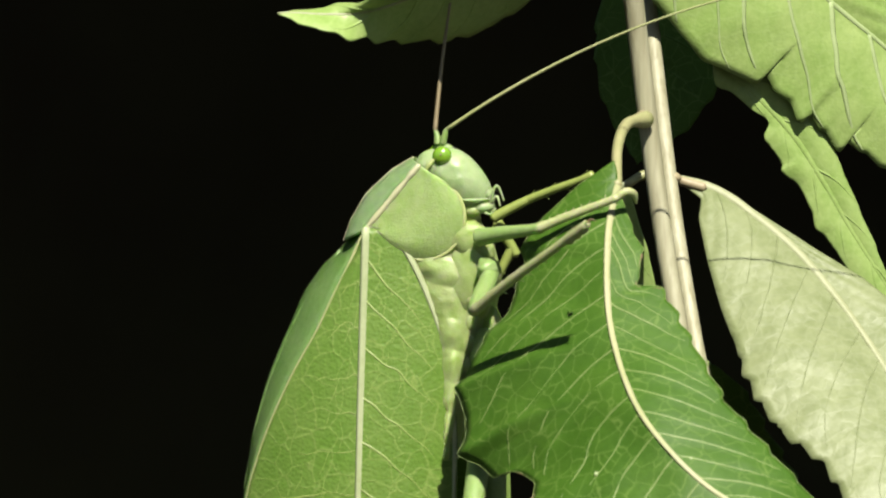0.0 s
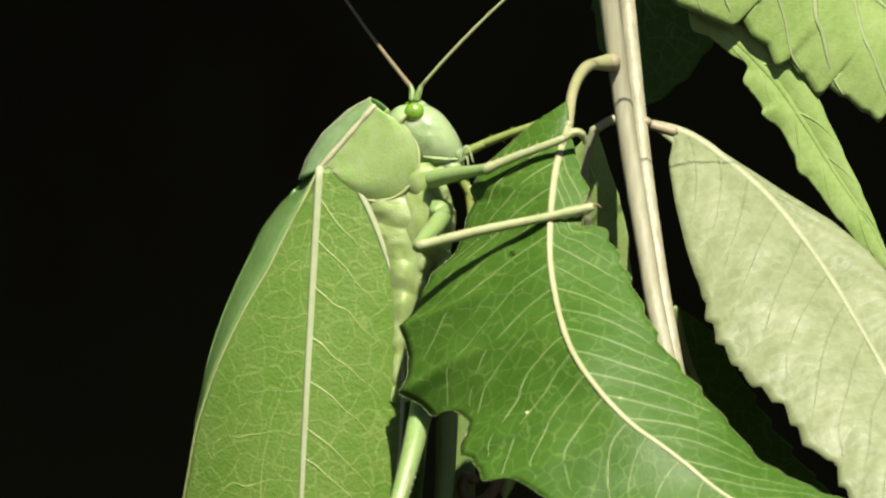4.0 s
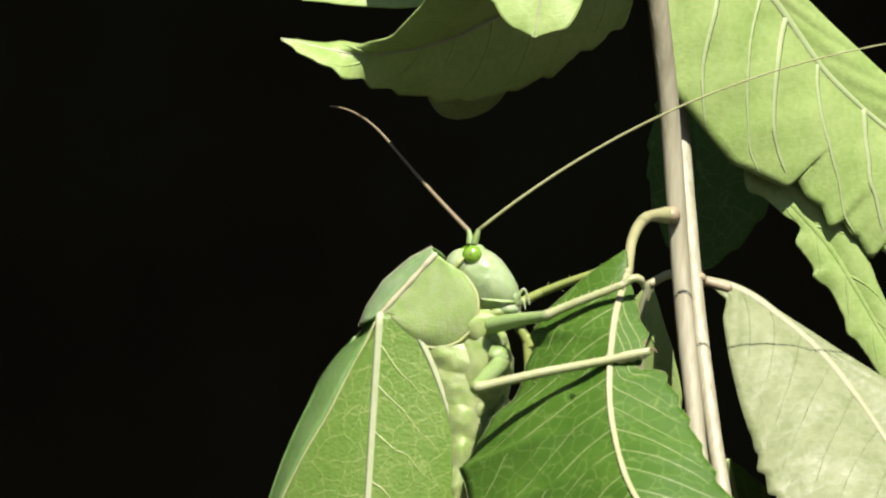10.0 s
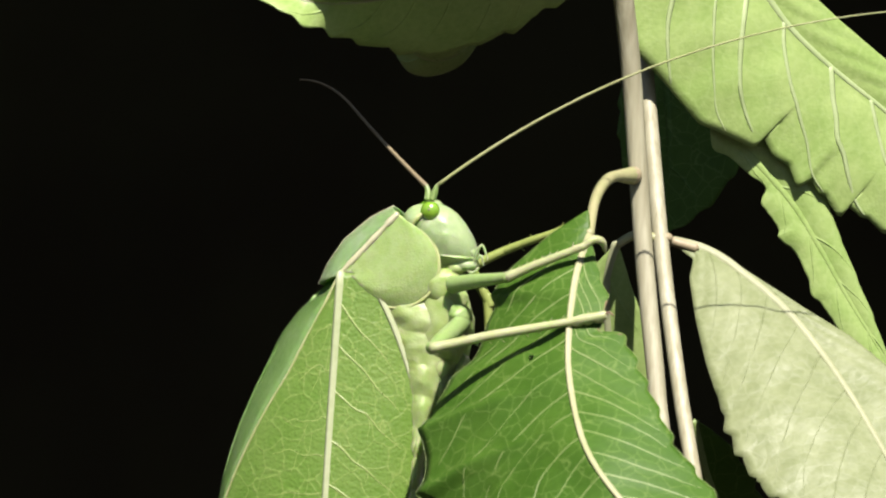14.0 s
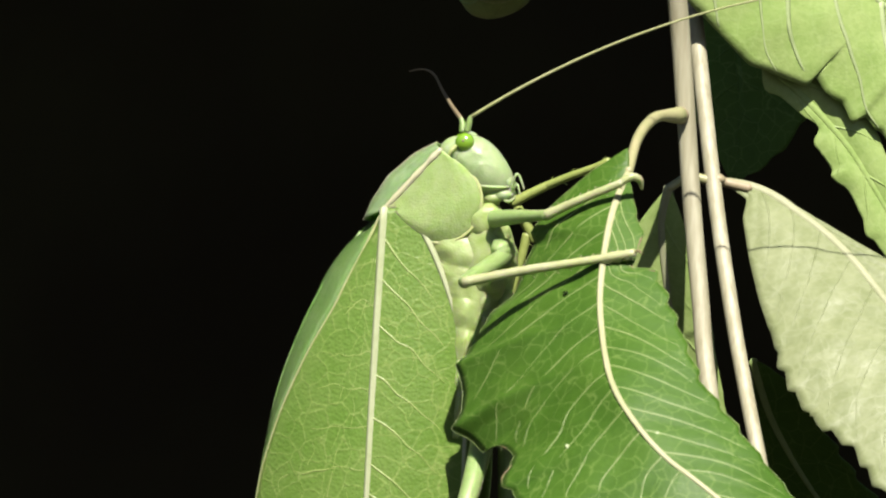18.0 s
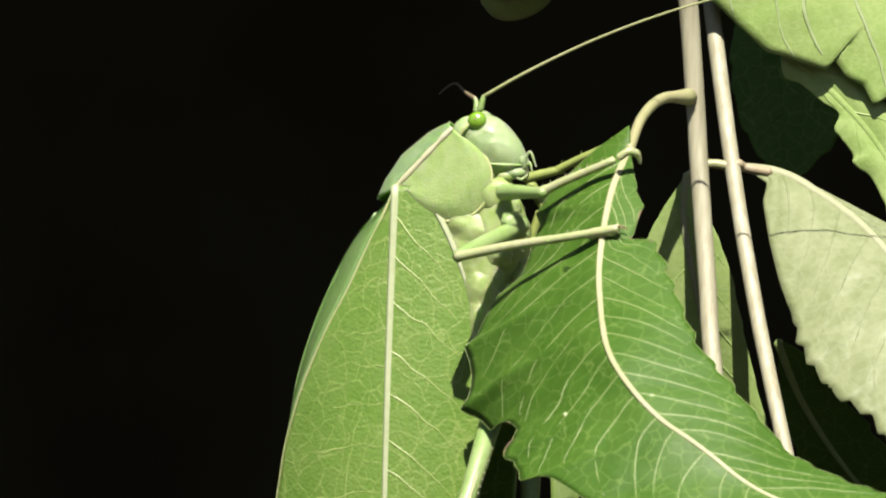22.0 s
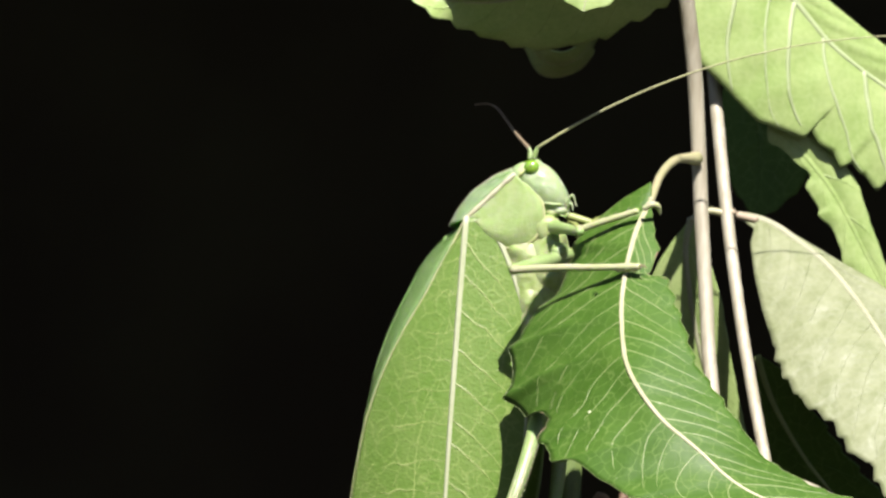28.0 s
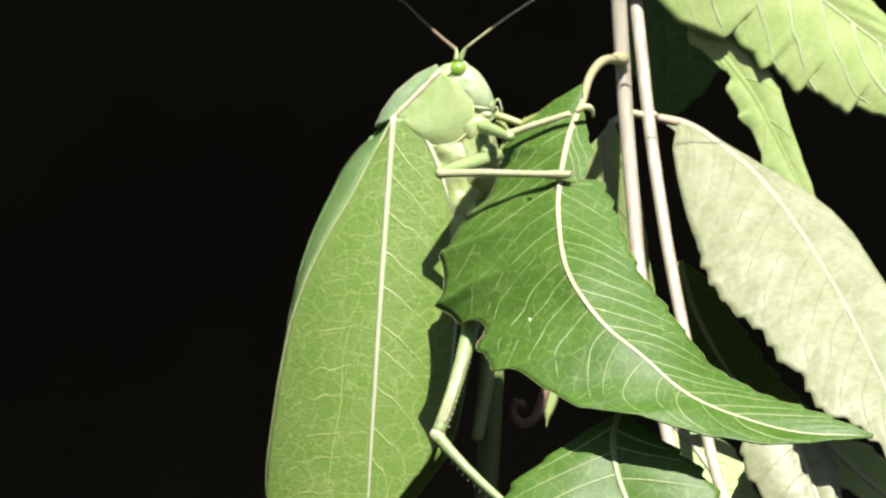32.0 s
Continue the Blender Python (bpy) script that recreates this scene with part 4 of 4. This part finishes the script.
head = part("head", lump((0, 0, 0), (1, 1, 1), seg=48, rings=32, shape=head_shape), M_HEAD, K, "smooth pale bluish green head")
part("nape", lump((-0.55, 0.0, 0.45), (1.5, 1.8, 1.5), seg=28, rings=18), M_HEAD, head)
part("vertex", lump((0.45, 0.0, 1.65), (0.8, 0.9, 0.7), seg=20, rings=12), M_HEAD, head)
part("eye", lump((0.35, -1.65, 1.35), (0.79, 0.6, 0.74), seg=24, rings=16, turn=(0, -18, 0)), M_EYE, head, "bulging bright green eye")
part("eye", lump((-0.2, 1.6, 1.75), (0.84, 0.62, 0.72), seg=24, rings=16, turn=(0, -18, 0)), M_EYE, head, "bulging green eye")
part("pupil", lump((0.33, -2.26, 1.42), (0.1, 0.05, 0.1), seg=10, rings=6), M_FEELER_DARK, head)
part("cheek_stripe", tube([(-0.3, -1.9, 1.05), (-0.65, -1.95, 0.65), (-0.95, -1.9, 0.2)], [(0, 0.14), (0.5, 0.2), (1, 0.12)], seg=8), M_RIM, head, "yellow stripe behind the eye")
part("cheek_fold", tube([cheek(1.2, -2.2), cheek(2.2, -2.3), cheek(3.2, -2.35), cheek(4.0, -2.3)], [(0, 0.08), (0.5, 0.13), (1, 0.08)], seg=8), M_HEAD, head)
part("clypeus", lump((3.75, 0.0, -1.9), (0.5, 1.1, 0.75), seg=20, rings=12, turn=(0, -12, 0)), M_HEAD, head)
part("labrum", lump((3.85, 0.0, -2.85), (0.42, 0.95, 0.7), seg=20, rings=12), M_HEAD, head)
part("mandible", lump((3.2, -0.75, -2.95), (0.95, 0.6, 0.5), seg=18, rings=10), M_HEAD, head)
part("maxilla", lump((2.5, -0.8, -3.2), (0.8, 0.6, 0.5), seg=18, rings=10), M_BELLY, head)
for path in ([(4.0, -0.8, -2.6), (4.35, -1.0, -1.5), (4.7, -1.0, -1.35), (5.1, -1.0, -2.5)], [(3.9, -0.5, -2.9), (4.5, -0.8, -2.1), (4.75, -0.9, -2.9)], [(3.2, -0.9, -3.2), (3.9, -1.1, -3.5), (4.4, -1.0, -3.1)]):
    part("palp", tube(path, [(0, 0.12), (0.7, 0.1), (1, 0.07)], seg=6), M_HEAD, head)
for y in (-0.5, 0.55):
    lean = 0.0 if y < 0 else -0.75
    part("scape", tube([(0.35 + lean * 0.7, y, 2.35), (0.55 + lean, y * 1.2, 3.0), (0.7 + lean * 1.4, y * 1.3, 3.5)], [(0, 0.30), (0.5, 0.26), (1, 0.16)], seg=8), M_FEMUR, head)


def feeler(length, r, bend, material, droop=0.0):
    pts = [(length * s - droop * 0.6 * max(0.0, s - 0.7) ** 2 * 11, 0.0, bend * (s - s * s) * 4 + droop * max(0.0, s - 0.6) ** 2 * 6) for s in [q / 20 for q in range(21)]]
    return part("antenna", tube(pts, [(0, r), (0.3, r * 0.75), (1, r * 0.35)], seg=6, n=60), material, head, "long thread-like feeler")


near_feeler = feeler(44.0, 0.14, 3.4, M_FEELER)
far_feeler = feeler(20.0, 0.2, 0.3, M_FEELER_DARK, 2.2)


# legs
def straight(name, length, radii, material, label, hairs=0):
    """A leg segment along its own x axis, from its joint at the origin."""
    ob = part(name, tube([(0, 0, 0), (length * 0.35, 0, 0.04 * length * 0.2), (length * 0.7, 0, 0.02), (length, 0, 0)], radii, seg=10, n=30), material, K, label)
    rng = random.Random(len(name) + int(length * 10))
    for k in range(hairs):
        x = length * (k + 0.5) / hairs
        s = rng.choice((-1, 1))
        part("spine", tube([(x, 0, 0.25 * s), (x + 0.12, 0, 0.42 * s), (x + 0.25, -0.05, 0.55 * s)], [(0, 0.06), (1, 0.02)], seg=4, n=4), material, ob)
    return ob


def aim(a, b):
    """A pose at a (mm, in the katydid's space) whose x axis points at b."""
    a, b = Vector(a), Vector(b)
    d = (b - a).normalized()
    z = d.cross(Vector((0, 1, 0))).normalized()
    y = z.cross(d)
    m = Matrix((d, y, z)).transposed().to_4x4()
    m.translation = a * 0.001
    return m


def fixed(ob, a, b):
    ob.matrix_local = aim(a, b)
    return ob


crumple = lambda p: p * (1 + 0.16 * noise.noise(p * 2.6 + Vector((3, 1, 7))))
part("throat", lump((1.4, 4.4, 2.6), (1.3, 1.9, 1.2), seg=24, rings=16, shape=crumple), M_BELLY, K)
part("coxa", lump((2.0, 2.2, 0.9), (1.6, 0.85, 1.5), seg=28, rings=18, shape=crumple), M_BELLY, K)
part("coxa", lump((3.7, 1.2, -1.6), (0.95, 1.7, 1.1), seg=28, rings=18, shape=crumple), M_FEMUR, K)
fore_femur = fixed(straight("front_femur", 6.4, [(0, 0.74), (0.4, 0.60), (0.9, 0.44), (1, 0.46)], M_FEMUR, "green thigh of the fore leg"), (3.0, 0.8, 1.0), (7.9, -3.6, 1.7))
fore_tibia = fixed(straight("front_tibia", 6.9, [(0, 0.48), (0.15, 0.38), (1, 0.32)], M_LEG, "yellowish shin of the fore leg", 10), (7.9, -3.6, 1.7), (13.9, -5.4, 4.1))
fore_foot = part("tarsus", tube([(13.6, -5.3, 4.0), (14.4, -5.2, 4.5), (15.0, -4.8, 4.3), (15.2, -4.4, 3.6)], [(0, 0.3), (0.6, 0.34), (1, 0.12)], seg=8), M_LEG, K, "hooked foot on the leaf stalk")
far_fore_femur = fixed(straight("front_femur", 3.4, [(0, 0.45), (1, 0.36)], M_OLIVE, "far fore thigh"), (3.6, 6.2, 2.6), (6.5, 6.0, 4.1))
far_fore_tibia = fixed(straight("front_tibia", 6.0, [(0, 0.36), (0.8, 0.30), (1, 0.4)], M_OLIVE, "far fore shin, olive", 6), (6.5, 6.0, 4.1), (12.0, 4.0, 6.1))
mid_femur = straight("middle_femur", 9.6, [(0, 0.74), (0.5, 0.72), (1, 0.52)], M_FEMUR, "green thigh of the middle leg")
mid_tibia = straight("middle_tibia", 14.0, [(0, 0.50), (0.06, 0.42), (0.82, 0.34), (0.86, 0.42), (1, 0.34)], M_LEG, "yellowish shin and foot of the middle leg", 14)
for k, (x, r) in enumerate(((11.7, 0.40), (12.5, 0.42), (13.3, 0.40))):
    part("tarsus", lump((x, 0.1, -0.12), (0.55, 0.4, r), seg=14, rings=8), M_LEG, mid_tibia)
for y in (-0.2, 0.25):
    part("claw", tube([(13.8, y, 0), (14.3, y * 1.4, 0.15), (14.55, y * 1.6, -0.2)], [(0, 0.12), (1, 0.03)], seg=5, n=8), M_BROWN, mid_tibia)
far_femur = fixed(straight("middle_femur", 3.0, [(0, 0.5), (1, 0.4)], M_OLIVE, "far middle thigh"), (3.8, 7.6, 2.2), (5.0, 7.8, 0.2))
far_tibia = straight("middle_tibia", 6.5, [(0, 0.40), (1, 0.3)], M_OLIVE, "far middle shin, brownish olive", 5)
hind_path = [(3.2, 4.0, -7.0), (3.6, -1.0, -13.0), (3.5, -8.0, -19.5), (2.7, -12.0, -25.0), (1.5, -13.6, -29.6)]
hind = part("hind_femur", tube(hind_path, [(0, 1.3), (0.4, 1.0), (0.75, 0.72), (1, 0.66)], seg=12, n=60), M_FEMUR, K, "long pale green thigh of the hind leg with rows of spines")
for off in (-0.35, 0.0, 0.35):
    part("ridge", tube([(p.x + off, p.y - 0.62, p.z) for p in spline(hind_path, 30)[14:29]], [(0, 0.1), (1, 0.1)], seg=6, n=30), M_LEG, hind)
for k, p in enumerate(spline(hind_path, 46)[22:45]):
    part("spine", tube([(p.x + 0.55, p.y - 0.2, p.z), (p.x + 0.75, p.y - 0.25, p.z + 0.02), (p.x + 0.92, p.y - 0.25, p.z - 0.12)], [(0, 0.07), (1, 0.02)], seg=4, n=4), M_LEG, hind)
part("knee", lump((1.4, -13.6, -29.9), (0.8, 0.7, 0.8), seg=16, rings=10), M_LEG, K)
shin = part("hind_tibia", tube([(1.4, -13.7, -30.0), (3.2, -14.0, -31.8), (6.0, -14.5, -34.3), (13.0, -15.0, -40.0)], [(0, 0.66), (0.2, 0.52), (1, 0.35)], seg=10, n=40), M_FEMUR, K, "yellow-green spiny hind shin")
for k in range(12):
    f = 0.04 + k * 0.05
    p = spline([(1.4, -13.7, -30.0), (3.2, -14.0, -31.8), (6.0, -14.5, -34.3), (13.0, -15.0, -40.0)], 100)[int(f * 99)]
    part("spine", tube([(p.x - 0.3, p.y, p.z - 0.4), (p.x - 0.4, p.y, p.z - 0.6), (p.x - 0.42, p.y, p.z - 0.75)], [(0, 0.07), (1, 0.02)], seg=4, n=4), M_LEG, shin)
part("hind_femur", tube([(3.2, 8.0, -6.0), (3.6, 8.5, -16.0), (3.6, 8.5, -24.0), (3.0, 8.0, -30.0)], [(0, 1.2), (0.5, 0.95), (1, 0.6)], seg=12, n=40), M_FEMUR, K, "far hind thigh")


def pivoted(at, dx, dz, lean):
    """A turn by lean degrees about the y axis through at, and a shift; mm."""
    a = Matrix.Translation(Vector(at) * 0.001)
    return Matrix.Translation((dx * 0.001, 0, dz * 0.001)) @ a @ pose(0, 0, 0, 0, lean, 0) @ a.inverted()


def between(rows, t):
    """Straight interpolation of rows (t, number or point, ...)."""
    t = min(max(t, rows[0][0]), rows[-1][0])
    for a, b in zip(rows, rows[1:]):
        if t <= b[0]:
            f = (t - a[0]) / (b[0] - a[0])
            return [Vector(p).lerp(Vector(q), f) if isinstance(p, tuple) else p + (q - p) * f for p, q in zip(a[1:], b[1:])]
    return list(rows[-1][1:])


BODY = [(0.0, -0.20, -0.10, 0.2, -6.0), (3.0, -0.10, -0.25, 0.75, -5.0), (9.0, -0.20, -0.25, 0.6, -4.5), (13.0, -0.22, -0.25, 0.4, -4.0), (18.0, -0.20, 0.0, -0.5, -2.0), (21.0, -0.1, 0.6, -0.1, -1.5), (24.0, 0.1, 1.45, 0.4, -1.0), (28.0, 0.74, 0.8, -1.6, 0.3), (32.0, 0.88, 1.15, -1.36, -0.3)]


def body_pose(t):
    dx, dz, ry, rz = between(BODY, t)
    return pose(dx * 0.001, 0, LIFT + dz * 0.001, 0, ry, rz)


def motions():
    walk(K, [(r[0], body_pose(r[0])) for r in BODY])
    walk(front_stem, [(t, pivoted((16.6, 11.8, 10.5), dx, 0, a)) for t, dx, a in ((0.0, -0.23, -0.19), (1.0, -0.16, -0.37), (2.0, 0.22, -1.17), (3.0, 0.31, -2.34), (6.0, 0.0, 0.0), (7.0, 0.16, 0.31), (8.0, 0.3, 1.58), (9.0, 0.39, -0.19), (10.0, 0.35, 1.45), (11.0, 0.22, 0.65), (12.0, 0.14, 1.32), (13.0, 0.1, 0.74), (16.0, -0.06, 1.52), (17.0, -0.22, 0.96), (18.0, 0.01, 0.68), (19.0, -0.15, 1.06), (20.0, 0.09, 1.46), (21.0, -0.28, 0.67), (22.0, -0.08, 3.19), (23.0, -0.18, 1.82), (24.0, 0.38, 2.05), (27.0, -0.07, 3.27), (28.0, -0.36, -0.08), (32.0, -0.6, -0.74))])
    walk(twig_back, [(t, Matrix.Translation((0, 0, LIFT)) @ pivoted((19.5, 22, 6), dx, dz, a)) for t, dx, dz, a in ((0.0, -0.18, 0.13, 3.01), (1.0, -0.52, 0.46, 5.08), (2.0, -0.3, 0.31, 3.04), (3.0, -0.14, 0.18, 2.45), (3.5, -0.02, 0.25, 1.83), (5.5, 0.06, 0.14, 1.72), (6.0, -0.3, 0.05, 2.11), (7.0, 0.3, 0.13, 2.18), (8.0, -0.11, 0.09, 1.82), (9.0, -0.31, 0.23, 2.87), (10.0, -0.13, 0.05, 2.31), (11.0, -0.28, 0.26, 2.52), (12.0, -0.08, 0.14, 1.61), (13.0, 0.03, 0.09, 1.29), (13.5, -0.05, 0.09, 1.25), (15.5, 0.12, 0.11, 0.53), (16.0, 0.14, 0.11, -0.52), (17.0, 0.12, -0.01, -1.07), (18.0, 0.03, -0.01, -1.52), (19.0, -0.03, -0.06, -0.88), (20.0, 0.16, -0.06, -1.43), (21.0, 0.09, -0.08, -2.22), (22.0, 0.25, -0.22, -1.84), (23.0, 0.22, -0.12, -3.24), (24.0, 0.26, -0.13, -1.77), (24.5, 0.29, -0.33, -1.33), (26.5, 0.45, -0.25, -3.63), (27.0, 0.6, -0.11, -3.11), (28.0, 0.32, -0.12, -3.66), (29.0, 0.45, -0.12, -3.51), (30.0, 0.4, -0.12, -3.37), (31.0, 0.26, -0.14, -2.46), (32.0, 0.06, -0.26, -2.68))])
    walk(pron, [(t, pivoted(CAR_B, 0, 0, a)) for t, a in ((0.0, 0.0), (9.0, 1.0), (13.0, 2.0), (18.0, 2.5), (24.0, 5.5), (28.0, 5.5), (32.0, 3.0))])

    def hp(dx, dz, r=0.0):
        return pose((HEAD_AT[0] + dx) * 0.001, HEAD_AT[1] * 0.001, (HEAD_AT[2] + dz) * 0.001, 0, r, 0)

    walk(head, [(0.0, hp(-1.3, 1.2, -3)), (1.5, hp(-1.3, 1.2, -3)), (2.5, hp(0, 0)), (9.0, hp(-0.1, 0.3)), (13.5, hp(-0.4, 0.6)), (16.0, hp(-0.6, 0.7)), (18.0, hp(-1.0, 0.9, -2)), (24.0, hp(-0.6, 0.6, 0)), (28.0, hp(-1.0, 0.8, 0)), (30.0, hp(-0.8, 1.2, 1)), (32.0, hp(-1.25, 0.5, 3))])

    def feel(base, az, depth):
        d = Vector((math.cos(radians(az)), depth, math.sin(radians(az))))
        return aim(base, Vector(base) + d)

    nb, fb = (0.7, -0.65, 3.45), (-0.35, 0.7, 3.45)
    walk(near_feeler, [(0.0, feel(nb, 14, -0.1)), (1.0, feel(nb, 21, -0.1)), (2.0, feel(nb, 30, -0.1)), (2.5, feel(nb, 43, -0.1)), (3.0, feel(nb, 33, -0.1)), (3.5, feel(nb, 33, -0.1)), (5.5, feel(nb, 24, -0.1)), (6.0, feel(nb, 15, -0.1)), (6.5, feel(nb, 27, -0.1)), (7.0, feel(nb, 33, -0.1)), (8.0, feel(nb, 26, -0.1)), (9.0, feel(nb, 25, -0.1)), (11.0, feel(nb, 20, -0.1)), (13.0, feel(nb, 21, -0.1)), (16.0, feel(nb, 16, -0.1)), (18.0, feel(nb, 13, -0.1)), (23.0, feel(nb, 10.5, -0.1)), (28.0, feel(nb, 16.5, -0.1)), (32.0, feel(nb, 26, -0.1))])
    walk(far_feeler, [(t, feel(fb, a, d)) for t, a, d in ((0.0, 80, 0.20), (1.4, 84, 0.20), (2.0, 122, 0.30), (2.4, 138, 0.40), (3.0, 130, 0.40), (3.5, 130, 0.50), (5.5, 134, 0.90), (6.0, 135, 0.90), (7.0, 135, 0.40), (8.0, 136, 0.15), (9.0, 136, 0.10), (10.0, 134, 0.50), (11.0, 136, 0.60), (13.0, 136, 0.60), (16.0, 134, 1.30), (17.0, 132, 1.60), (19.0, 128, 2.20), (21.0, 138, 2.40), (23.0, 148, 2.40), (24.5, 150, 2.30), (27.0, 138, 1.90), (28.0, 134, 1.60), (30.0, 137, 1.60), (31.0, 140, 1.30), (32.0, 142, 1.20))])
    swing = [(0.0, 10), (1.0, 8), (2.0, 4.5), (3.5, 5), (5.5, 8), (6.3, 12), (6.5, 17), (6.8, 7), (7.1, 3), (7.6, 2), (8.0, -1), (9.0, 0), (11.0, 0), (13.0, -1.2), (16.0, -2.5), (20.0, -6), (23.0, -9), (24.5, -9), (27.0, -6), (28.5, -5), (32.0, -5)]
    walk(upper_leaf, [(t, pose(0.0136, 0.008, 0.031, 0, -a, 0)) for t, a in swing])
    walk(thin_leaf, [(t, pose(0.0225, 0.0249, 0.0163, 0, a, 0)) for t, a in ((0.0, -0.5), (3.0, -1.5), (13.0, 0.5), (18.0, 3.0), (21.0, 4.5), (24.0, 6.0), (28.0, 7.0), (32.0, 6.5))])
    hip = Vector((3.9, 0.9, -1.9))
    legs = [(0.0, (2.4, -8.2, -4.8), (11.0, -17.0, 1.9)), (0.6, (2.4, -8.2, -4.8), (11.8, -16.3, 1.5)), (1.2, (2.4, -8.2, -4.7), (13.5, -13.0, -0.6)), (1.6, (2.5, -8.2, -4.6), (14.8, -9.2, -1.7)), (6.0, (2.5, -8.2, -4.6), (14.9, -9.1, -1.6)), (13.0, (2.1, -8.2, -4.6), (14.9, -9.2, -1.7)), (19.0, (1.6, -7.6, -4.4), (14.9, -9.3, -1.8)), (23.0, (0.1, -6.2, -3.9), (14.0, -9.6, -2.3)), (28.0, (0.1, -6.2, -3.9), (13.5, -10.1, -2.9)), (32.0, (-0.4, -6.2, -4.05), (13.3, -10.5, -3.5))]
    fore = [(0.0, (7.5, -3.6, 1.6), (13.9, -5.4, 4.1), 0, 0), (6.0, (7.4, -3.6, 1.5), (13.9, -5.4, 4.1), 0, 0), (19.0, (7.6, -3.6, 1.3), (13.9, -5.4, 4.1), 0, 0), (23.0, (6.3, -3.6, 1.2), (13.5, -5.4, 3.8), -0.4, -0.3), (28.0, (5.9, -3.6, 0.6), (13.1, -5.4, 3.3), -0.8, -0.8), (32.0, (5.7, -3.6, 0.3), (13.0, -5.4, 3.1), -0.9, -1.0)]
    earlier = [(0.0, 0.0, 0.0), (21.0, 0.0, 0.0), (23.0, 0.4, 0.3), (28.0, 0.8, 0.8), (32.0, 0.9, 1.0)]

    def held(t, p):
        """A place that stays with the leaf, in the body's space."""
        dx, dz = between(earlier, t)
        return body_pose(t).inverted() @ ((Vector(p) + Vector((dx, 0, dz))) * 0.001 + Vector((0, 0, LIFT))) * 1000

    steps = [0.0, 0.6, 1.2, 1.6, 3.0, 6.0, 9.0, 13.0, 16.0, 18.0, 21.0, 22.5, 24.0, 26.0, 28.0, 30.0, 32.0]
    fore_rows = [(t, held(t, k), held(t, f)) for t, (k, f, x, z) in ((t, between(fore, t)) for t in steps)]
    walk(fore_femur, [(t, aim((3.0, 0.8, 1.0), k)) for t, k, f in fore_rows])
    walk(fore_tibia, [(t, aim(k, f)) for t, k, f in fore_rows])
    foot_rows = [(t, body_pose(t).inverted() @ Matrix.Translation(((x + dx) * 0.001, 0, LIFT + (z + dz) * 0.001))) for t, (k, f, x, z), (dx, dz) in ((t, between(fore, t), between(earlier, t)) for t in steps)]
    walk(fore_foot, foot_rows)
    leg_rows = [(t, held(t, k), held(t, f)) for t, (k, f) in ((t, between(legs, t)) for t in steps)]
    walk(mid_femur, [(t, aim(k + (hip - k).normalized() * 9.6, k)) for t, k, f in leg_rows])
    walk(mid_tibia, [(t, aim(k, f)) for t, k, f in leg_rows])
    far_fore = [(0.0, (6.5, 6.0, 4.1), (12.0, 4.0, 6.1)), (18.0, (6.5, 6.0, 4.1), (12.0, 4.0, 6.1)), (24.0, (6.3, 6.0, 2.6), (12.0, 4.0, 4.9)), (28.0, (6.2, 6.0, 1.9), (12.0, 4.0, 4.4)), (32.0, (6.2, 6.0, 1.8), (12.0, 4.0, 4.3))]
    walk(far_fore_femur, [(t, aim((3.6, 6.2, 2.6), k)) for t, k, f in far_fore])
    walk(far_fore_tibia, [(t, aim(k, f)) for t, k, f in far_fore])
    far_legs = [(0.0, (5.0, 7.8, 0.2), (2.0, 8.0, -5.5)), (1.8, (5.0, 7.8, 0.2), (2.0, 8.0, -5.5)), (2.6, (5.0, 7.8, 0.6), (5.6, 8.0, -5.5)), (13.0, (5.0, 7.8, 0.6), (5.4, 8.0, -5.5)), (17.0, (4.8, 7.8, 0.4), (4.4, 8.0, -5.5)), (19.0, (4.6, 7.8, 0.0), (2.5, 8.0, -5.5)), (32.0, (4.6, 7.8, 0.0), (2.5, 8.0, -5.5))]
    walk(far_tibia, [(t, aim(k, f)) for t, k, f in far_legs])


motions()
